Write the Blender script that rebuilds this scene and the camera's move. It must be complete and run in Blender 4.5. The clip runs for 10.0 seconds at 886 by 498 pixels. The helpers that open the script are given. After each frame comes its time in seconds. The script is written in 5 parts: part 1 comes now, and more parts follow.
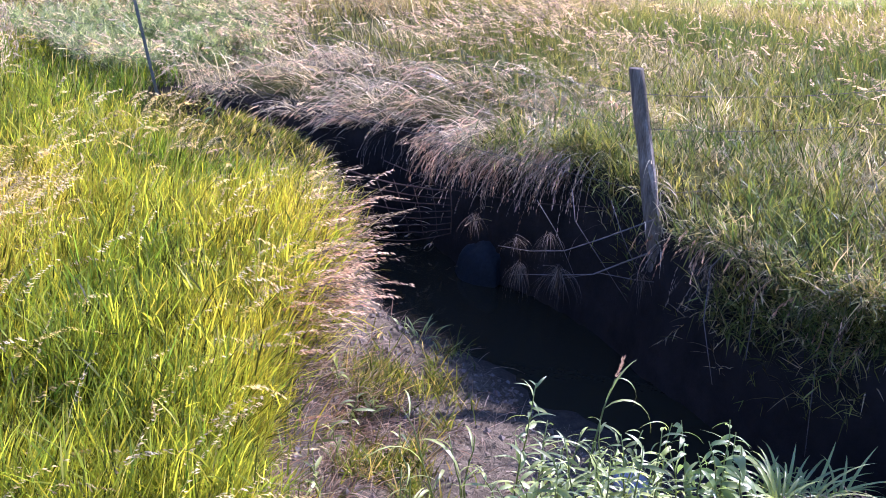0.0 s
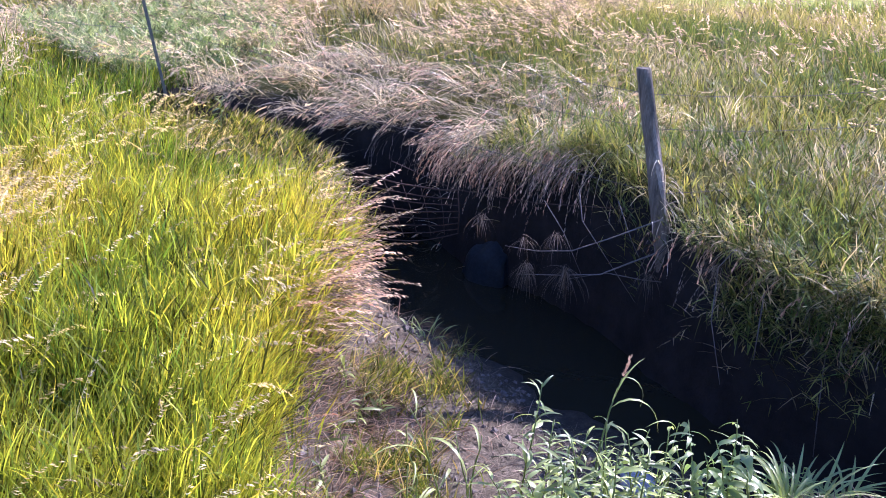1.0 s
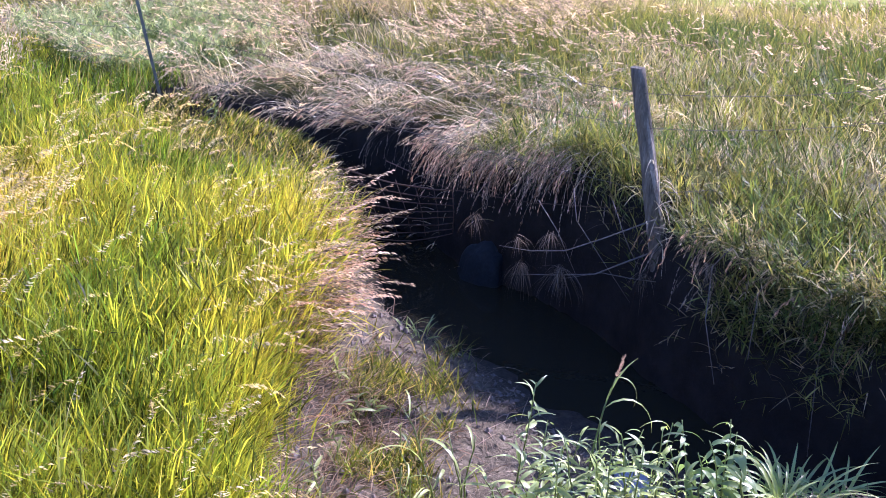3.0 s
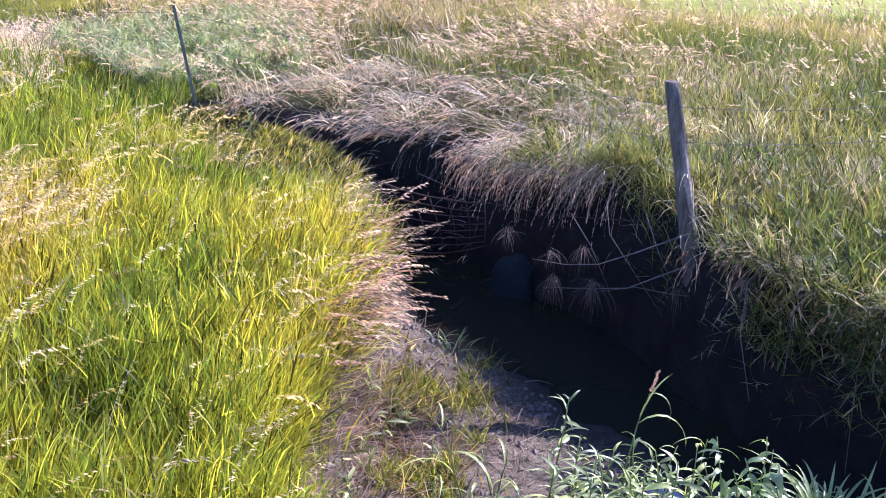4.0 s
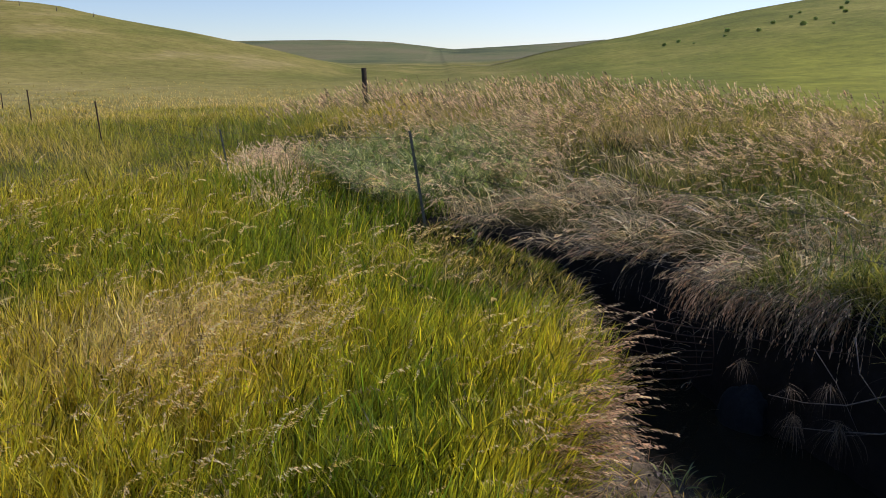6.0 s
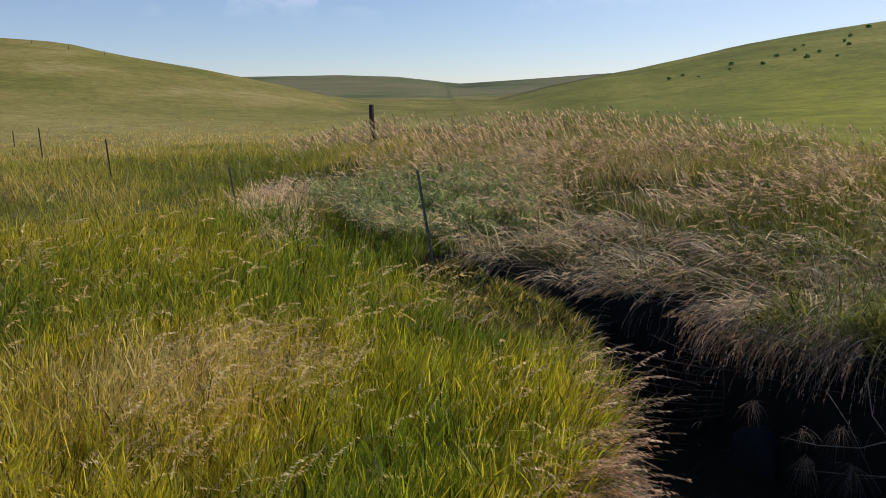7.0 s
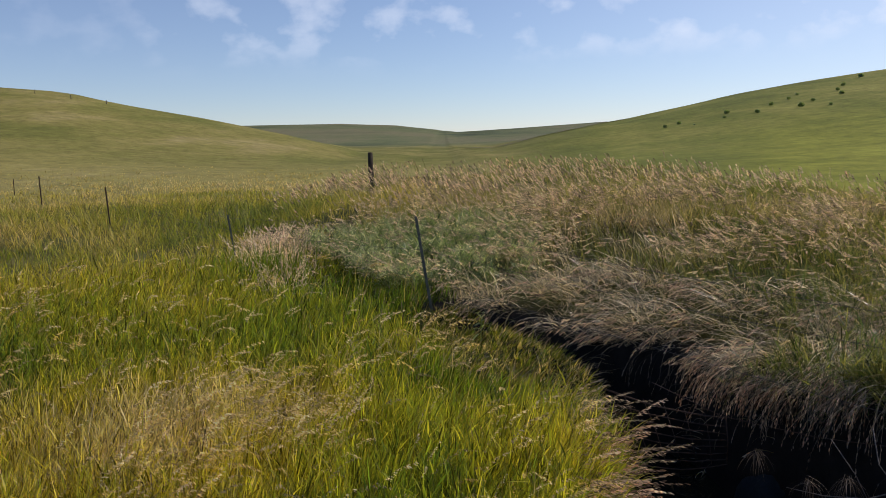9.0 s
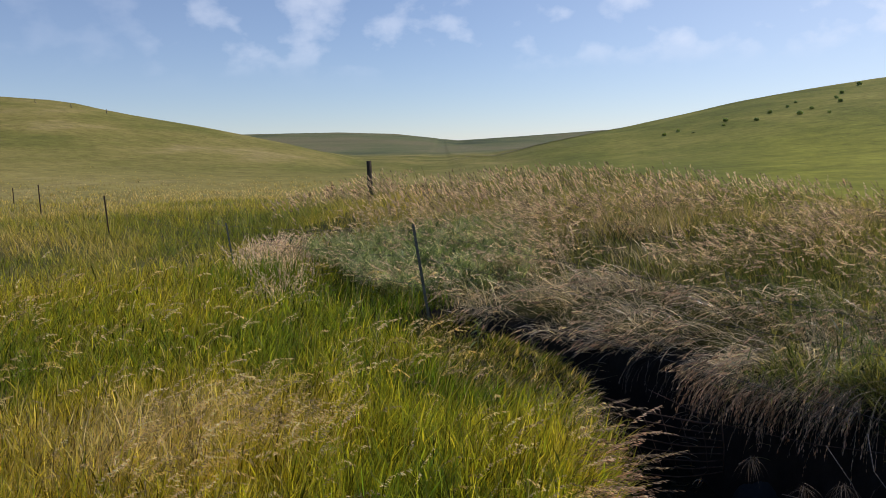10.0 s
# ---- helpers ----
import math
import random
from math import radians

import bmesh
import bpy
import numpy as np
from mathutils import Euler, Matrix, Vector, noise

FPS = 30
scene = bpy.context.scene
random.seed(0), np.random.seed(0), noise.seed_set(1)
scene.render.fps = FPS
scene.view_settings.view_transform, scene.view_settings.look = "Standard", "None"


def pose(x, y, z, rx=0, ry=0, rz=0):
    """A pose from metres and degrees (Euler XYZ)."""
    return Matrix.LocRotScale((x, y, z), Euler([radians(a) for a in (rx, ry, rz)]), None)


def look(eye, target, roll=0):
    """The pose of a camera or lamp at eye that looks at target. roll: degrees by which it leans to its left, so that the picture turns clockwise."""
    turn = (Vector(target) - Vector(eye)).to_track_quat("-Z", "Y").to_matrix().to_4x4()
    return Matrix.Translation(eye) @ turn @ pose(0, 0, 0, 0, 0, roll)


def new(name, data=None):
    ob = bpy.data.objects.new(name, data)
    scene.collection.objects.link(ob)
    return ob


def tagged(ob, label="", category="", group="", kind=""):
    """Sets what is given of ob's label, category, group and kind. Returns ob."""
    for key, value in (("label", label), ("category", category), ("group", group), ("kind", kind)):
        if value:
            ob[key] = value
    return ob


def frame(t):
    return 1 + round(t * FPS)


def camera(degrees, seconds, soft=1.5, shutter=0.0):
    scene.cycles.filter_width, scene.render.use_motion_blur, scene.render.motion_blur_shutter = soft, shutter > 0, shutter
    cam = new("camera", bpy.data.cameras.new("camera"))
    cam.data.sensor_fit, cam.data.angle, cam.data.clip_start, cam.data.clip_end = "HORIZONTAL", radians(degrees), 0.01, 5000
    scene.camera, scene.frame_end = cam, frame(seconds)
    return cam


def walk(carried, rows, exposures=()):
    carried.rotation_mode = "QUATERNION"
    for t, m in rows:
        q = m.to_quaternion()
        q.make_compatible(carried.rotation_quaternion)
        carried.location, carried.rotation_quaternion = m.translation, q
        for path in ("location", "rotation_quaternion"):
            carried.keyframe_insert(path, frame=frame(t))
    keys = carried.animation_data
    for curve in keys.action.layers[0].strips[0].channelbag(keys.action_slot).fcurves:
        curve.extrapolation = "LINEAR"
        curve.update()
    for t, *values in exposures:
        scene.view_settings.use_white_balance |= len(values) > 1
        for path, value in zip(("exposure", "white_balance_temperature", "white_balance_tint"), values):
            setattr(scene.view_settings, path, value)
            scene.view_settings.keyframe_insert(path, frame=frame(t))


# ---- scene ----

cam = camera(56.8, 10.0, soft=0.6)
PATH = [
    (0, pose(0.095, 0.006, 1.579, 68.63, -1.88, -16.96)),
    (0.5, pose(0.096, 0.005, 1.571, 68.73, -1.74, -16.63)),
    (1, pose(0.099, -0.003, 1.569, 68.75, -1.70, -16.42)),
    (1.5, pose(0.111, 0.004, 1.562, 68.69, -1.76, -16.40)),
    (2, pose(0.117, 0.007, 1.568, 68.63, -1.74, -16.54)),
    (3.5, pose(0.106, -0.004, 1.569, 68.89, -1.68, -16.70)),
    (4, pose(0.091, -0.008, 1.583, 69.47, -1.35, -14.63)),
    (4.5, pose(0.078, -0.008, 1.614, 70.92, -0.65, -10.83)),
    (5, pose(0.045, 0.002, 1.640, 73.17, -0.09, -6.56)),
    (5.5, pose(0.006, 0.002, 1.662, 75.18, 0.68, -2.79)),
    (6, pose(-0.022, -0.012, 1.703, 76.80, 0.98, -0.30)),
    (7.5, pose(-0.034, -0.014, 1.769, 80.15, 1.37, 0.16)),
    (8, pose(-0.047, -0.011, 1.763, 81.25, 1.41, 0.12)),
    (8.5, pose(-0.047, -0.004, 1.757, 81.96, 1.42, 0.11)),
    (9, pose(-0.028, 0.013, 1.755, 82.38, 1.43, 0.02)),
    (9.5, pose(-0.012, 0.020, 1.748, 82.65, 1.45, 0.03)),
    (10, pose(0.000, 0.000, 1.750, 82.96, 1.50, 0.00)),
]
EXPOSURES = [(0.0, 1.32, 5350, 40), (4.3, 1.32, 5350, 40), (4.7, 0.74, 5550, 36), (5.2, 0.03, 5850, 32), (5.8, -0.27, 6450, 20), (7.5, -0.58, 6550, 19), (10.0, -0.58, 6550, 19)]
walk(cam, PATH, EXPOSURES)

# ---- world and sun ----
SUN_AZ, SUN_EL = 62.0, 36.5          # degrees right of +Y, degrees up
world = bpy.data.worlds.new("sky")
scene.world = world
world.use_nodes = True
wn = world.node_tree.nodes
sky = wn.new("ShaderNodeTexSky")
sky.sky_type = "NISHITA"
sky.sun_disc = False
sky.sun_elevation = radians(SUN_EL)
sky.sun_rotation = radians(SUN_AZ)
sky.altitude = 1500
sky.dust_density = 0.05
sky.ozone_density = 5.0
wn["Background"].inputs["Strength"].default_value = 0.15
world.node_tree.links.new(sky.outputs["Color"], wn["Background"].inputs["Color"])
sun = new("sun", bpy.data.lights.new("sun", "SUN"))
sun.data.energy = 4.6
sun.data.angle = radians(0.53)
sun.data.color = (1.0, 0.94, 0.84)
_d = Vector((math.sin(radians(SUN_AZ)) * math.cos(radians(SUN_EL)),
             math.cos(radians(SUN_AZ)) * math.cos(radians(SUN_EL)), math.sin(radians(SUN_EL))))
sun.matrix_world = look(_d * 50, (0, 0, 0))


# ---- materials ----
def material(name):
    m = bpy.data.materials.new(name)
    m.use_nodes = True
    nt = m.node_tree
    nt.nodes.clear()
    out = nt.nodes.new("ShaderNodeOutputMaterial")
    return m, nt, out


def node(nt, kind, **inputs):
    n = nt.nodes.new(kind)
    for k, v in inputs.items():
        n.inputs[k.replace("_", " ")].default_value = v
    return n


def ramp(nt, fac, stops):
    r = nt.nodes.new("ShaderNodeValToRGB")
    els = r.color_ramp.elements
    while len(els) < len(stops):
        els.new(0.5)
    for e, (p, c) in zip(els, stops):
        e.position, e.color = p, (*c, 1)
    nt.links.new(fac, r.inputs["Fac"])
    return r.outputs["Color"]


def noise_fac(nt, scale, detail=4, rough=0.6, stretch=None):
    tc = nt.nodes.new("ShaderNodeTexCoord")
    n = node(nt, "ShaderNodeTexNoise", Scale=scale, Detail=detail, Roughness=rough)
    if stretch:
        mp = nt.nodes.new("ShaderNodeMapping")
        mp.inputs["Scale"].default_value = stretch
        nt.links.new(tc.outputs["Object"], mp.inputs["Vector"])
        nt.links.new(mp.outputs["Vector"], n.inputs["Vector"])
    else:
        nt.links.new(tc.outputs["Object"], n.inputs["Vector"])
    return n.outputs["Fac"]


def mix_color(nt, fac, a, b, mode="MIX"):
    m = nt.nodes.new("ShaderNodeMix")
    m.data_type, m.blend_type = "RGBA", mode
    for sock, v in ((m.inputs["Factor"], fac), (m.inputs[6], a), (m.inputs[7], b)):
        if isinstance(v, (int, float)):
            sock.default_value = v
        elif isinstance(v, tuple):
            sock.default_value = (*v, 1)
        else:
            nt.links.new(v, sock)
    return m.outputs[2]


def blade_material(name, stops, translucent=0.45, rough=0.5, spec=0.35, through_=(1.1, 1.05, 0.95)):
    """Thin leaf tissue: colour by each blade's own ripeness, light through and off it."""
    m, nt, out = material(name)
    at = nt.nodes.new("ShaderNodeAttribute")
    at.attribute_name = "tone"
    col = ramp(nt, at.outputs["Fac"], stops)
    rn = nt.nodes.new("ShaderNodeAttribute")
    rn.attribute_name = "shade"
    hsv = nt.nodes.new("ShaderNodeHueSaturation")
    mr = node(nt, "ShaderNodeMapRange")
    mr.inputs["To Min"].default_value, mr.inputs["To Max"].default_value = 0.16, 1.75
    nt.links.new(rn.outputs["Fac"], mr.inputs["Value"])
    nt.links.new(mr.outputs["Result"], hsv.inputs["Value"])
    nt.links.new(col, hsv.inputs["Color"])
    pb = node(nt, "ShaderNodeBsdfPrincipled", Roughness=rough, Specular_IOR_Level=spec)
    tr = nt.nodes.new("ShaderNodeBsdfTranslucent")
    nt.links.new(hsv.outputs["Color"], pb.inputs["Base Color"])
    warm = mix_color(nt, 1.0, hsv.outputs["Color"], through_, "MULTIPLY")
    nt.links.new(warm, tr.inputs["Color"])
    mx = nt.nodes.new("ShaderNodeMixShader")
    mx.inputs["Fac"].default_value = translucent
    nt.links.new(pb.outputs[0], mx.inputs[1])
    nt.links.new(tr.outputs[0], mx.inputs[2])
    nt.links.new(mx.outputs[0], out.inputs["Surface"])
    return m


GRASS = blade_material("grass", [(0.0, (0.095, 0.18, 0.03)), (0.25, (0.27, 0.3, 0.036)), (0.5, (0.5, 0.43, 0.06)),
                                 (0.75, (0.54, 0.45, 0.25)), (1.0, (0.62, 0.52, 0.4))], 0.54, 0.5, 0.25, (1.46, 1.34, 0.4))
FIELD = blade_material("field_grass", [(0.0, (0.075, 0.125, 0.035)), (0.25, (0.19, 0.21, 0.05)), (0.5, (0.37, 0.32, 0.1)),
                                       (0.75, (0.46, 0.37, 0.22)), (1.0, (0.54, 0.45, 0.3))], 0.42, 0.5, 0.25, (1.35, 1.25, 0.62))
STRAW = blade_material("dry_straw", [(0.0, (0.1, 0.14, 0.04)), (0.3, (0.28, 0.26, 0.1)), (0.6, (0.52, 0.45, 0.28)), (1.0, (0.8, 0.71, 0.54))], 0.48, 0.38, 0.5, (1.3, 1.18, 0.88))
PASTURE = blade_material("pasture_blades", [(0.0, (0.1, 0.15, 0.03)), (0.25, (0.24, 0.26, 0.045)), (0.5, (0.43, 0.37, 0.09)),
                                            (0.75, (0.54, 0.43, 0.2)), (1.0, (0.62, 0.5, 0.3))], 0.5, 0.5, 0.25, (1.4, 1.28, 0.5))
SEED = blade_material("seed_husk", [(0.0, (0.68, 0.54, 0.2)), (0.35, (0.76, 0.65, 0.44)), (0.7, (0.71, 0.57, 0.45)), (1.0, (0.5, 0.31, 0.2))], 0.56, 0.6, 0.12, (1.25, 1.1, 0.84))
LEAF = blade_material("weed_leaf", [(0.0, (0.09, 0.15, 0.05)), (0.6, (0.21, 0.27, 0.11)), (1.0, (0.4, 0.44, 0.14))], 0.43, 0.4, 0.7, (1.2, 1.25, 0.7))
# matte dead straw; on the undercut bank its dark colour carries the shade
DEAD = blade_material("dead_and_shaded_matter", [(0.0, (0.07, 0.08, 0.04)), (0.4, (0.2, 0.165, 0.12)), (1.0, (0.4, 0.32, 0.24))], 0.25, 0.8, 0.12, (1.2, 1.05, 0.85))
HERB = blade_material("herb_leaf", [(0.0, (0.15, 0.2, 0.07)), (0.6, (0.36, 0.41, 0.17)), (1.0, (0.66, 0.62, 0.38))], 0.45, 0.45, 0.35, (1.15, 1.2, 0.65))


def rough_material(name, stops, scale, fine, bump=0.3, rough=0.9, spec=0.2, metal=0.0, stretch=None):
    m, nt, out = material(name)
    a = noise_fac(nt, scale, 5, 0.65, stretch)
    b = noise_fac(nt, fine, 5, 0.7, stretch)
    col = ramp(nt, a, stops)
    g = ramp(nt, b, [(0.25, (0.55, 0.55, 0.55)), (0.75, (1.35, 1.35, 1.35))])
    col = mix_color(nt, 1.0, col, g, "MULTIPLY")
    pb = node(nt, "ShaderNodeBsdfPrincipled", Roughness=rough, Specular_IOR_Level=spec, Metallic=metal)
    nt.links.new(col, pb.inputs["Base Color"])
    bp = node(nt, "ShaderNodeBump", Strength=bump, Distance=0.02)
    nt.links.new(b, bp.inputs["Height"])
    nt.links.new(bp.outputs["Normal"], pb.inputs["Normal"])
    nt.links.new(pb.outputs[0], out.inputs["Surface"])
    return m


WOOD = rough_material("weathered_wood", [(0.3, (0.1, 0.082, 0.06)), (0.55, (0.24, 0.2, 0.15)), (0.72, (0.4, 0.34, 0.26))], 14, 60, 1.0, 0.85, 0.2, 0, (3, 3, 0.25))
BARE_WOOD = rough_material("bare_wood", [(0.3, (0.22, 0.18, 0.14)), (0.7, (0.46, 0.4, 0.32))], 20, 80, 0.8, 0.85, 0.15, 0, (3, 3, 0.2))
DARK_WOOD = rough_material("dark_wood", [(0.3, (0.04, 0.03, 0.02)), (0.7, (0.11, 0.085, 0.06))], 14, 60, 1.0, 0.85, 0.15, 0, (3, 3, 0.25))
STEEL = rough_material("painted_steel", [(0.3, (0.11, 0.12, 0.1)), (0.7, (0.21, 0.21, 0.175))], 12, 60, 0.2, 0.6, 0.4, 0.3)
# rust of the far posts; also a dark stand-in for shade on the panel
RUST_SHADE = rough_material("rusty_and_shaded_steel", [(0.3, (0.07, 0.045, 0.035)), (0.7, (0.15, 0.09, 0.06))], 30, 120, 0.2, 0.7, 0.3, 0.3)
WIRE = rough_material("galvanised_wire", [(0.3, (0.1, 0.085, 0.075)), (0.7, (0.22, 0.19, 0.165))], 30, 120, 0.1, 0.7, 0.3, 0.3)
TWIG = rough_material("dry_twig", [(0.3, (0.13, 0.11, 0.09)), (0.7, (0.25, 0.21, 0.18))], 20, 90, 0.3)
STONE = rough_material("pale_stone", [(0.3, (0.34, 0.34, 0.36)), (0.7, (0.5, 0.5, 0.52))], 7, 45, 0.5, 0.85)
# clay with the blue of skylight and the bank's shade in its base colour
CLAY = rough_material("skylit_clay", [(0.3, (0.013, 0.018, 0.022)), (0.7, (0.022, 0.031, 0.036))], 4, 40, 0.25, 0.7)
DIRT = rough_material("track_dirt", [(0.3, (0.16, 0.13, 0.08)), (0.7, (0.32, 0.26, 0.17))], 0.3, 2, 0.2)
CLOD = rough_material("dry_clod", [(0.3, (0.12, 0.1, 0.085)), (0.7, (0.3, 0.255, 0.22))], 30, 90, 0.3)

# water: dark, still, murky
WATER, nt, out = material("ditch_water")
pb = node(nt, "ShaderNodeBsdfPrincipled", Base_Color=(0.026, 0.025, 0.016, 1), Roughness=0.06, IOR=1.33)
bp = node(nt, "ShaderNodeBump", Strength=0.06, Distance=0.02)
nt.links.new(noise_fac(nt, 7, 3), bp.inputs["Height"])
nt.links.new(bp.outputs["Normal"], pb.inputs["Normal"])
nt.links.new(pb.outputs[0], out.inputs["Surface"])

# ground: soil, sand in the ditch bed, sward on the hills, by the share of each stored on the sheet
GROUND, nt, out = material("ground_cover")
# soil taken down to near black: the ditch's shade is painted into it
shaded_soil = ramp(nt, noise_fac(nt, 3.0, 6, 0.7), [(0.3, (0.014, 0.012, 0.011)), (0.7, (0.035, 0.03, 0.026))])
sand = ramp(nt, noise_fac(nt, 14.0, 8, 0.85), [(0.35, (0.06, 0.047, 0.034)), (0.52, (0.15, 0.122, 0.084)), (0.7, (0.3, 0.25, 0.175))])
sward = ramp(nt, noise_fac(nt, 0.06, 8, 0.68, (1.0, 0.55, 3.0)), [(0.3, (0.11, 0.125, 0.025)), (0.45, (0.19, 0.19, 0.04)), (0.57, (0.29, 0.25, 0.07)), (0.72, (0.46, 0.36, 0.17))])
pas = ramp(nt, noise_fac(nt, 0.07, 8, 0.68, (1.0, 0.55, 3.0)), [(0.3, (0.1, 0.12, 0.02)), (0.5, (0.2, 0.215, 0.035)), (0.7, (0.35, 0.32, 0.07))])
grain = ramp(nt, noise_fac(nt, 0.9, 10, 0.85), [(0.3, (0.5, 0.5, 0.5)), (0.7, (1.45, 1.45, 1.45))])
shares = {}
for key in ("sand", "hill", "pasture", "down", "ripe", "lush"):
    shares[key] = nt.nodes.new("ShaderNodeAttribute")
    shares[key].attribute_name = key
c = mix_color(nt, shares["sand"].outputs["Fac"], shaded_soil, sand)
ripe = ramp(nt, noise_fac(nt, 0.12, 8, 0.7, (0.6, 0.6, 3.0)), [(0.3, (0.26, 0.235, 0.06)), (0.55, (0.38, 0.32, 0.1)), (0.75, (0.5, 0.39, 0.18))])
sward = mix_color(nt, shares["ripe"].outputs["Fac"], sward, ripe)
lush = ramp(nt, noise_fac(nt, 0.3, 6, 0.65), [(0.3, (0.18, 0.2, 0.02)), (0.7, (0.34, 0.34, 0.045))])
pas = mix_color(nt, shares["lush"].outputs["Fac"], pas, lush)
h = mix_color(nt, shares["pasture"].outputs["Fac"], sward, pas)
down = ramp(nt, noise_fac(nt, 0.016, 8, 0.66, (0.5, 0.25, 7.0)), [(0.36, (0.07, 0.09, 0.045)), (0.48, (0.16, 0.18, 0.075)), (0.58, (0.22, 0.2, 0.1)), (0.7, (0.15, 0.16, 0.075))])
h = mix_color(nt, shares["down"].outputs["Fac"], h, down)
h = mix_color(nt, 1.0, h, grain, "MULTIPLY")
c = mix_color(nt, shares["hill"].outputs["Fac"], c, h)
pb = node(nt, "ShaderNodeBsdfPrincipled", Roughness=0.95, Specular_IOR_Level=0.1)
nt.links.new(c, pb.inputs["Base Color"])
bp = node(nt, "ShaderNodeBump", Strength=0.7, Distance=0.02)
nt.links.new(noise_fac(nt, 28, 6, 0.75), bp.inputs["Height"])
nt.links.new(bp.outputs["Normal"], pb.inputs["Normal"])
nt.links.new(pb.outputs[0], out.inputs["Surface"])

# ---- the lie of the land ----
rng = np.random.default_rng(7)


def vnoise(x, y, scale, seed=0):
    """Smooth value noise in 0..1."""
    x, y = np.asarray(x, float) * scale + seed * 17.3, np.asarray(y, float) * scale + seed * 9.1
    xi, yi = np.floor(x), np.floor(y)
    fx, fy = x - xi, y - yi
    fx, fy = fx * fx * (3 - 2 * fx), fy * fy * (3 - 2 * fy)

    def h(a, b):
        v = np.sin(a * 127.1 + b * 311.7 + seed * 74.7) * 43758.5453
        return v - np.floor(v)
    return (h(xi, yi) * (1 - fx) + h(xi + 1, yi) * fx) * (1 - fy) + (h(xi, yi + 1) * (1 - fx) + h(xi + 1, yi + 1) * fx) * fy


def sstep(a, b, v):
    s = np.clip((v - a) / (b - a), 0, 1)
    return s * s * (3 - 2 * s)


LEFT_Y = (-2.0, 1.0, 2.4, 3.1, 3.7, 4.3, 5.0, 5.8, 6.4, 6.9, 7.3, 7.7, 8.2, 8.85, 9.5, 10.5, 12.0, 14.0, 18.0)
LEFT_X = (0.3, 0.15, 0.1, 0.28, 0.55, 0.72, 0.92, 1.02, 1.05, 1.12, 0.95, 0.76, 0.48, 0.0, -0.6, -1.2, -2.0, -2.8, -4.6)
RIGHT_Y = (-2.0, 1.0, 2.5, 2.95, 3.4, 3.95, 4.4, 4.9, 5.25, 5.5, 5.8, 6.2, 6.6, 6.9, 7.2, 7.6, 8.3, 8.9, 9.3, 9.9, 10.9, 13.5, 18.0)
RIGHT_X = (3.4, 3.4, 3.16, 3.04, 2.93, 2.8, 2.75, 2.74, 2.62, 2.44, 2.24, 2.17, 2.14, 1.98, 1.62, 1.18, 0.68, 0.12, -0.3, -0.7, -1.2, -2.3, -4.2)
SHORE_Y = (1.0, 2.3, 2.8, 3.3, 3.6, 4.0, 4.4, 4.75, 5.05, 5.4, 6.0, 8.0)
SHORE_X = (3.0, 2.6, 2.42, 2.19, 1.95, 1.81, 1.7, 1.45, 1.3, 1.25, 1.2, 0.3)
WATER_Z = -1.0
HILL_L = ((-180, -60, -28, -24.2, -21, -17.2, -13.9, -11, -8, -5.7, 0, 30), (2, 3.5, 3.67, 3.33, 2.6, 1.92, 1.26, 0.65, -0.1, -0.7, -0.8, -0.8))
HILL_R = ((-20, -3, 3.4, 7, 10.7, 12.2, 15.9, 19.4, 22.8, 28.1, 50, 180), (-0.8, -0.8, -0.55, 0.2, 0.86, 1.05, 1.71, 2.38, 2.87, 3.44, 4.5, 2))
FAR = ((-180, -30, -11, -7.1, -3.3, 1.0, 4.6, 10.7, 30, 180), (0.8, 1.2, 1.2, 1.19, 1.01, 0.48, 0.61, 0.88, 1.0, 0.8))


def ditch(x, y):
    xl = np.interp(y, LEFT_Y, LEFT_X) + 0.1 * (vnoise(x * 0, y, 2.1, 3) - 0.5)
    xr = np.interp(y, RIGHT_Y, RIGHT_X) + 0.16 * (vnoise(x * 0, y, 1.7, 5) - 0.5)
    xs = np.interp(y, SHORE_Y, SHORE_X) + 0.12 * (vnoise(x * 0, y, 3.0, 8) - 0.5)
    return xl, xr, xs


def plain(x, y):
    d = np.hypot(x, y)
    right = sstep(-1.0, 2.5, x - np.interp(y, RIGHT_Y, RIGHT_X) + 0.8)
    low = -0.32 + 0.35 * sstep(9, 26, d) + 0.1 * vnoise(x, y, 0.25, 1) + 0.05 * vnoise(x, y, 1.1, 2)
    low = low - 0.2 * sstep(5.0, 6.3, y) * (1 - sstep(8.2, 9.0, y)) * (1 - sstep(0.9, 1.45, np.interp(y, LEFT_Y, LEFT_X) - x))
    high = -0.02 - 0.22 * sstep(8.6, 10.0, y) * (1 - sstep(0.5, 2.5, x)) + 0.5 * np.exp(-((x - 3.2) / 4.8) ** 2 - ((y - 14.5) / 5.5) ** 2) + 0.1 * vnoise(x, y, 0.4, 4)
    high = high + 0.24 * np.exp(-((x - 2.9) / 0.6) ** 2 - ((y - 4.95) / 0.6) ** 2)
    z = low * (1 - right) + high * right
    z = z + 0.6 * np.exp(-((np.degrees(np.arctan2(x, np.maximum(y, 0.1))) + 4) / 6) ** 2 - ((d - 18.5) / 3.5) ** 2)
    z = z + (0.0 - z) * np.exp(-(d / 1.3) ** 4)
    return z


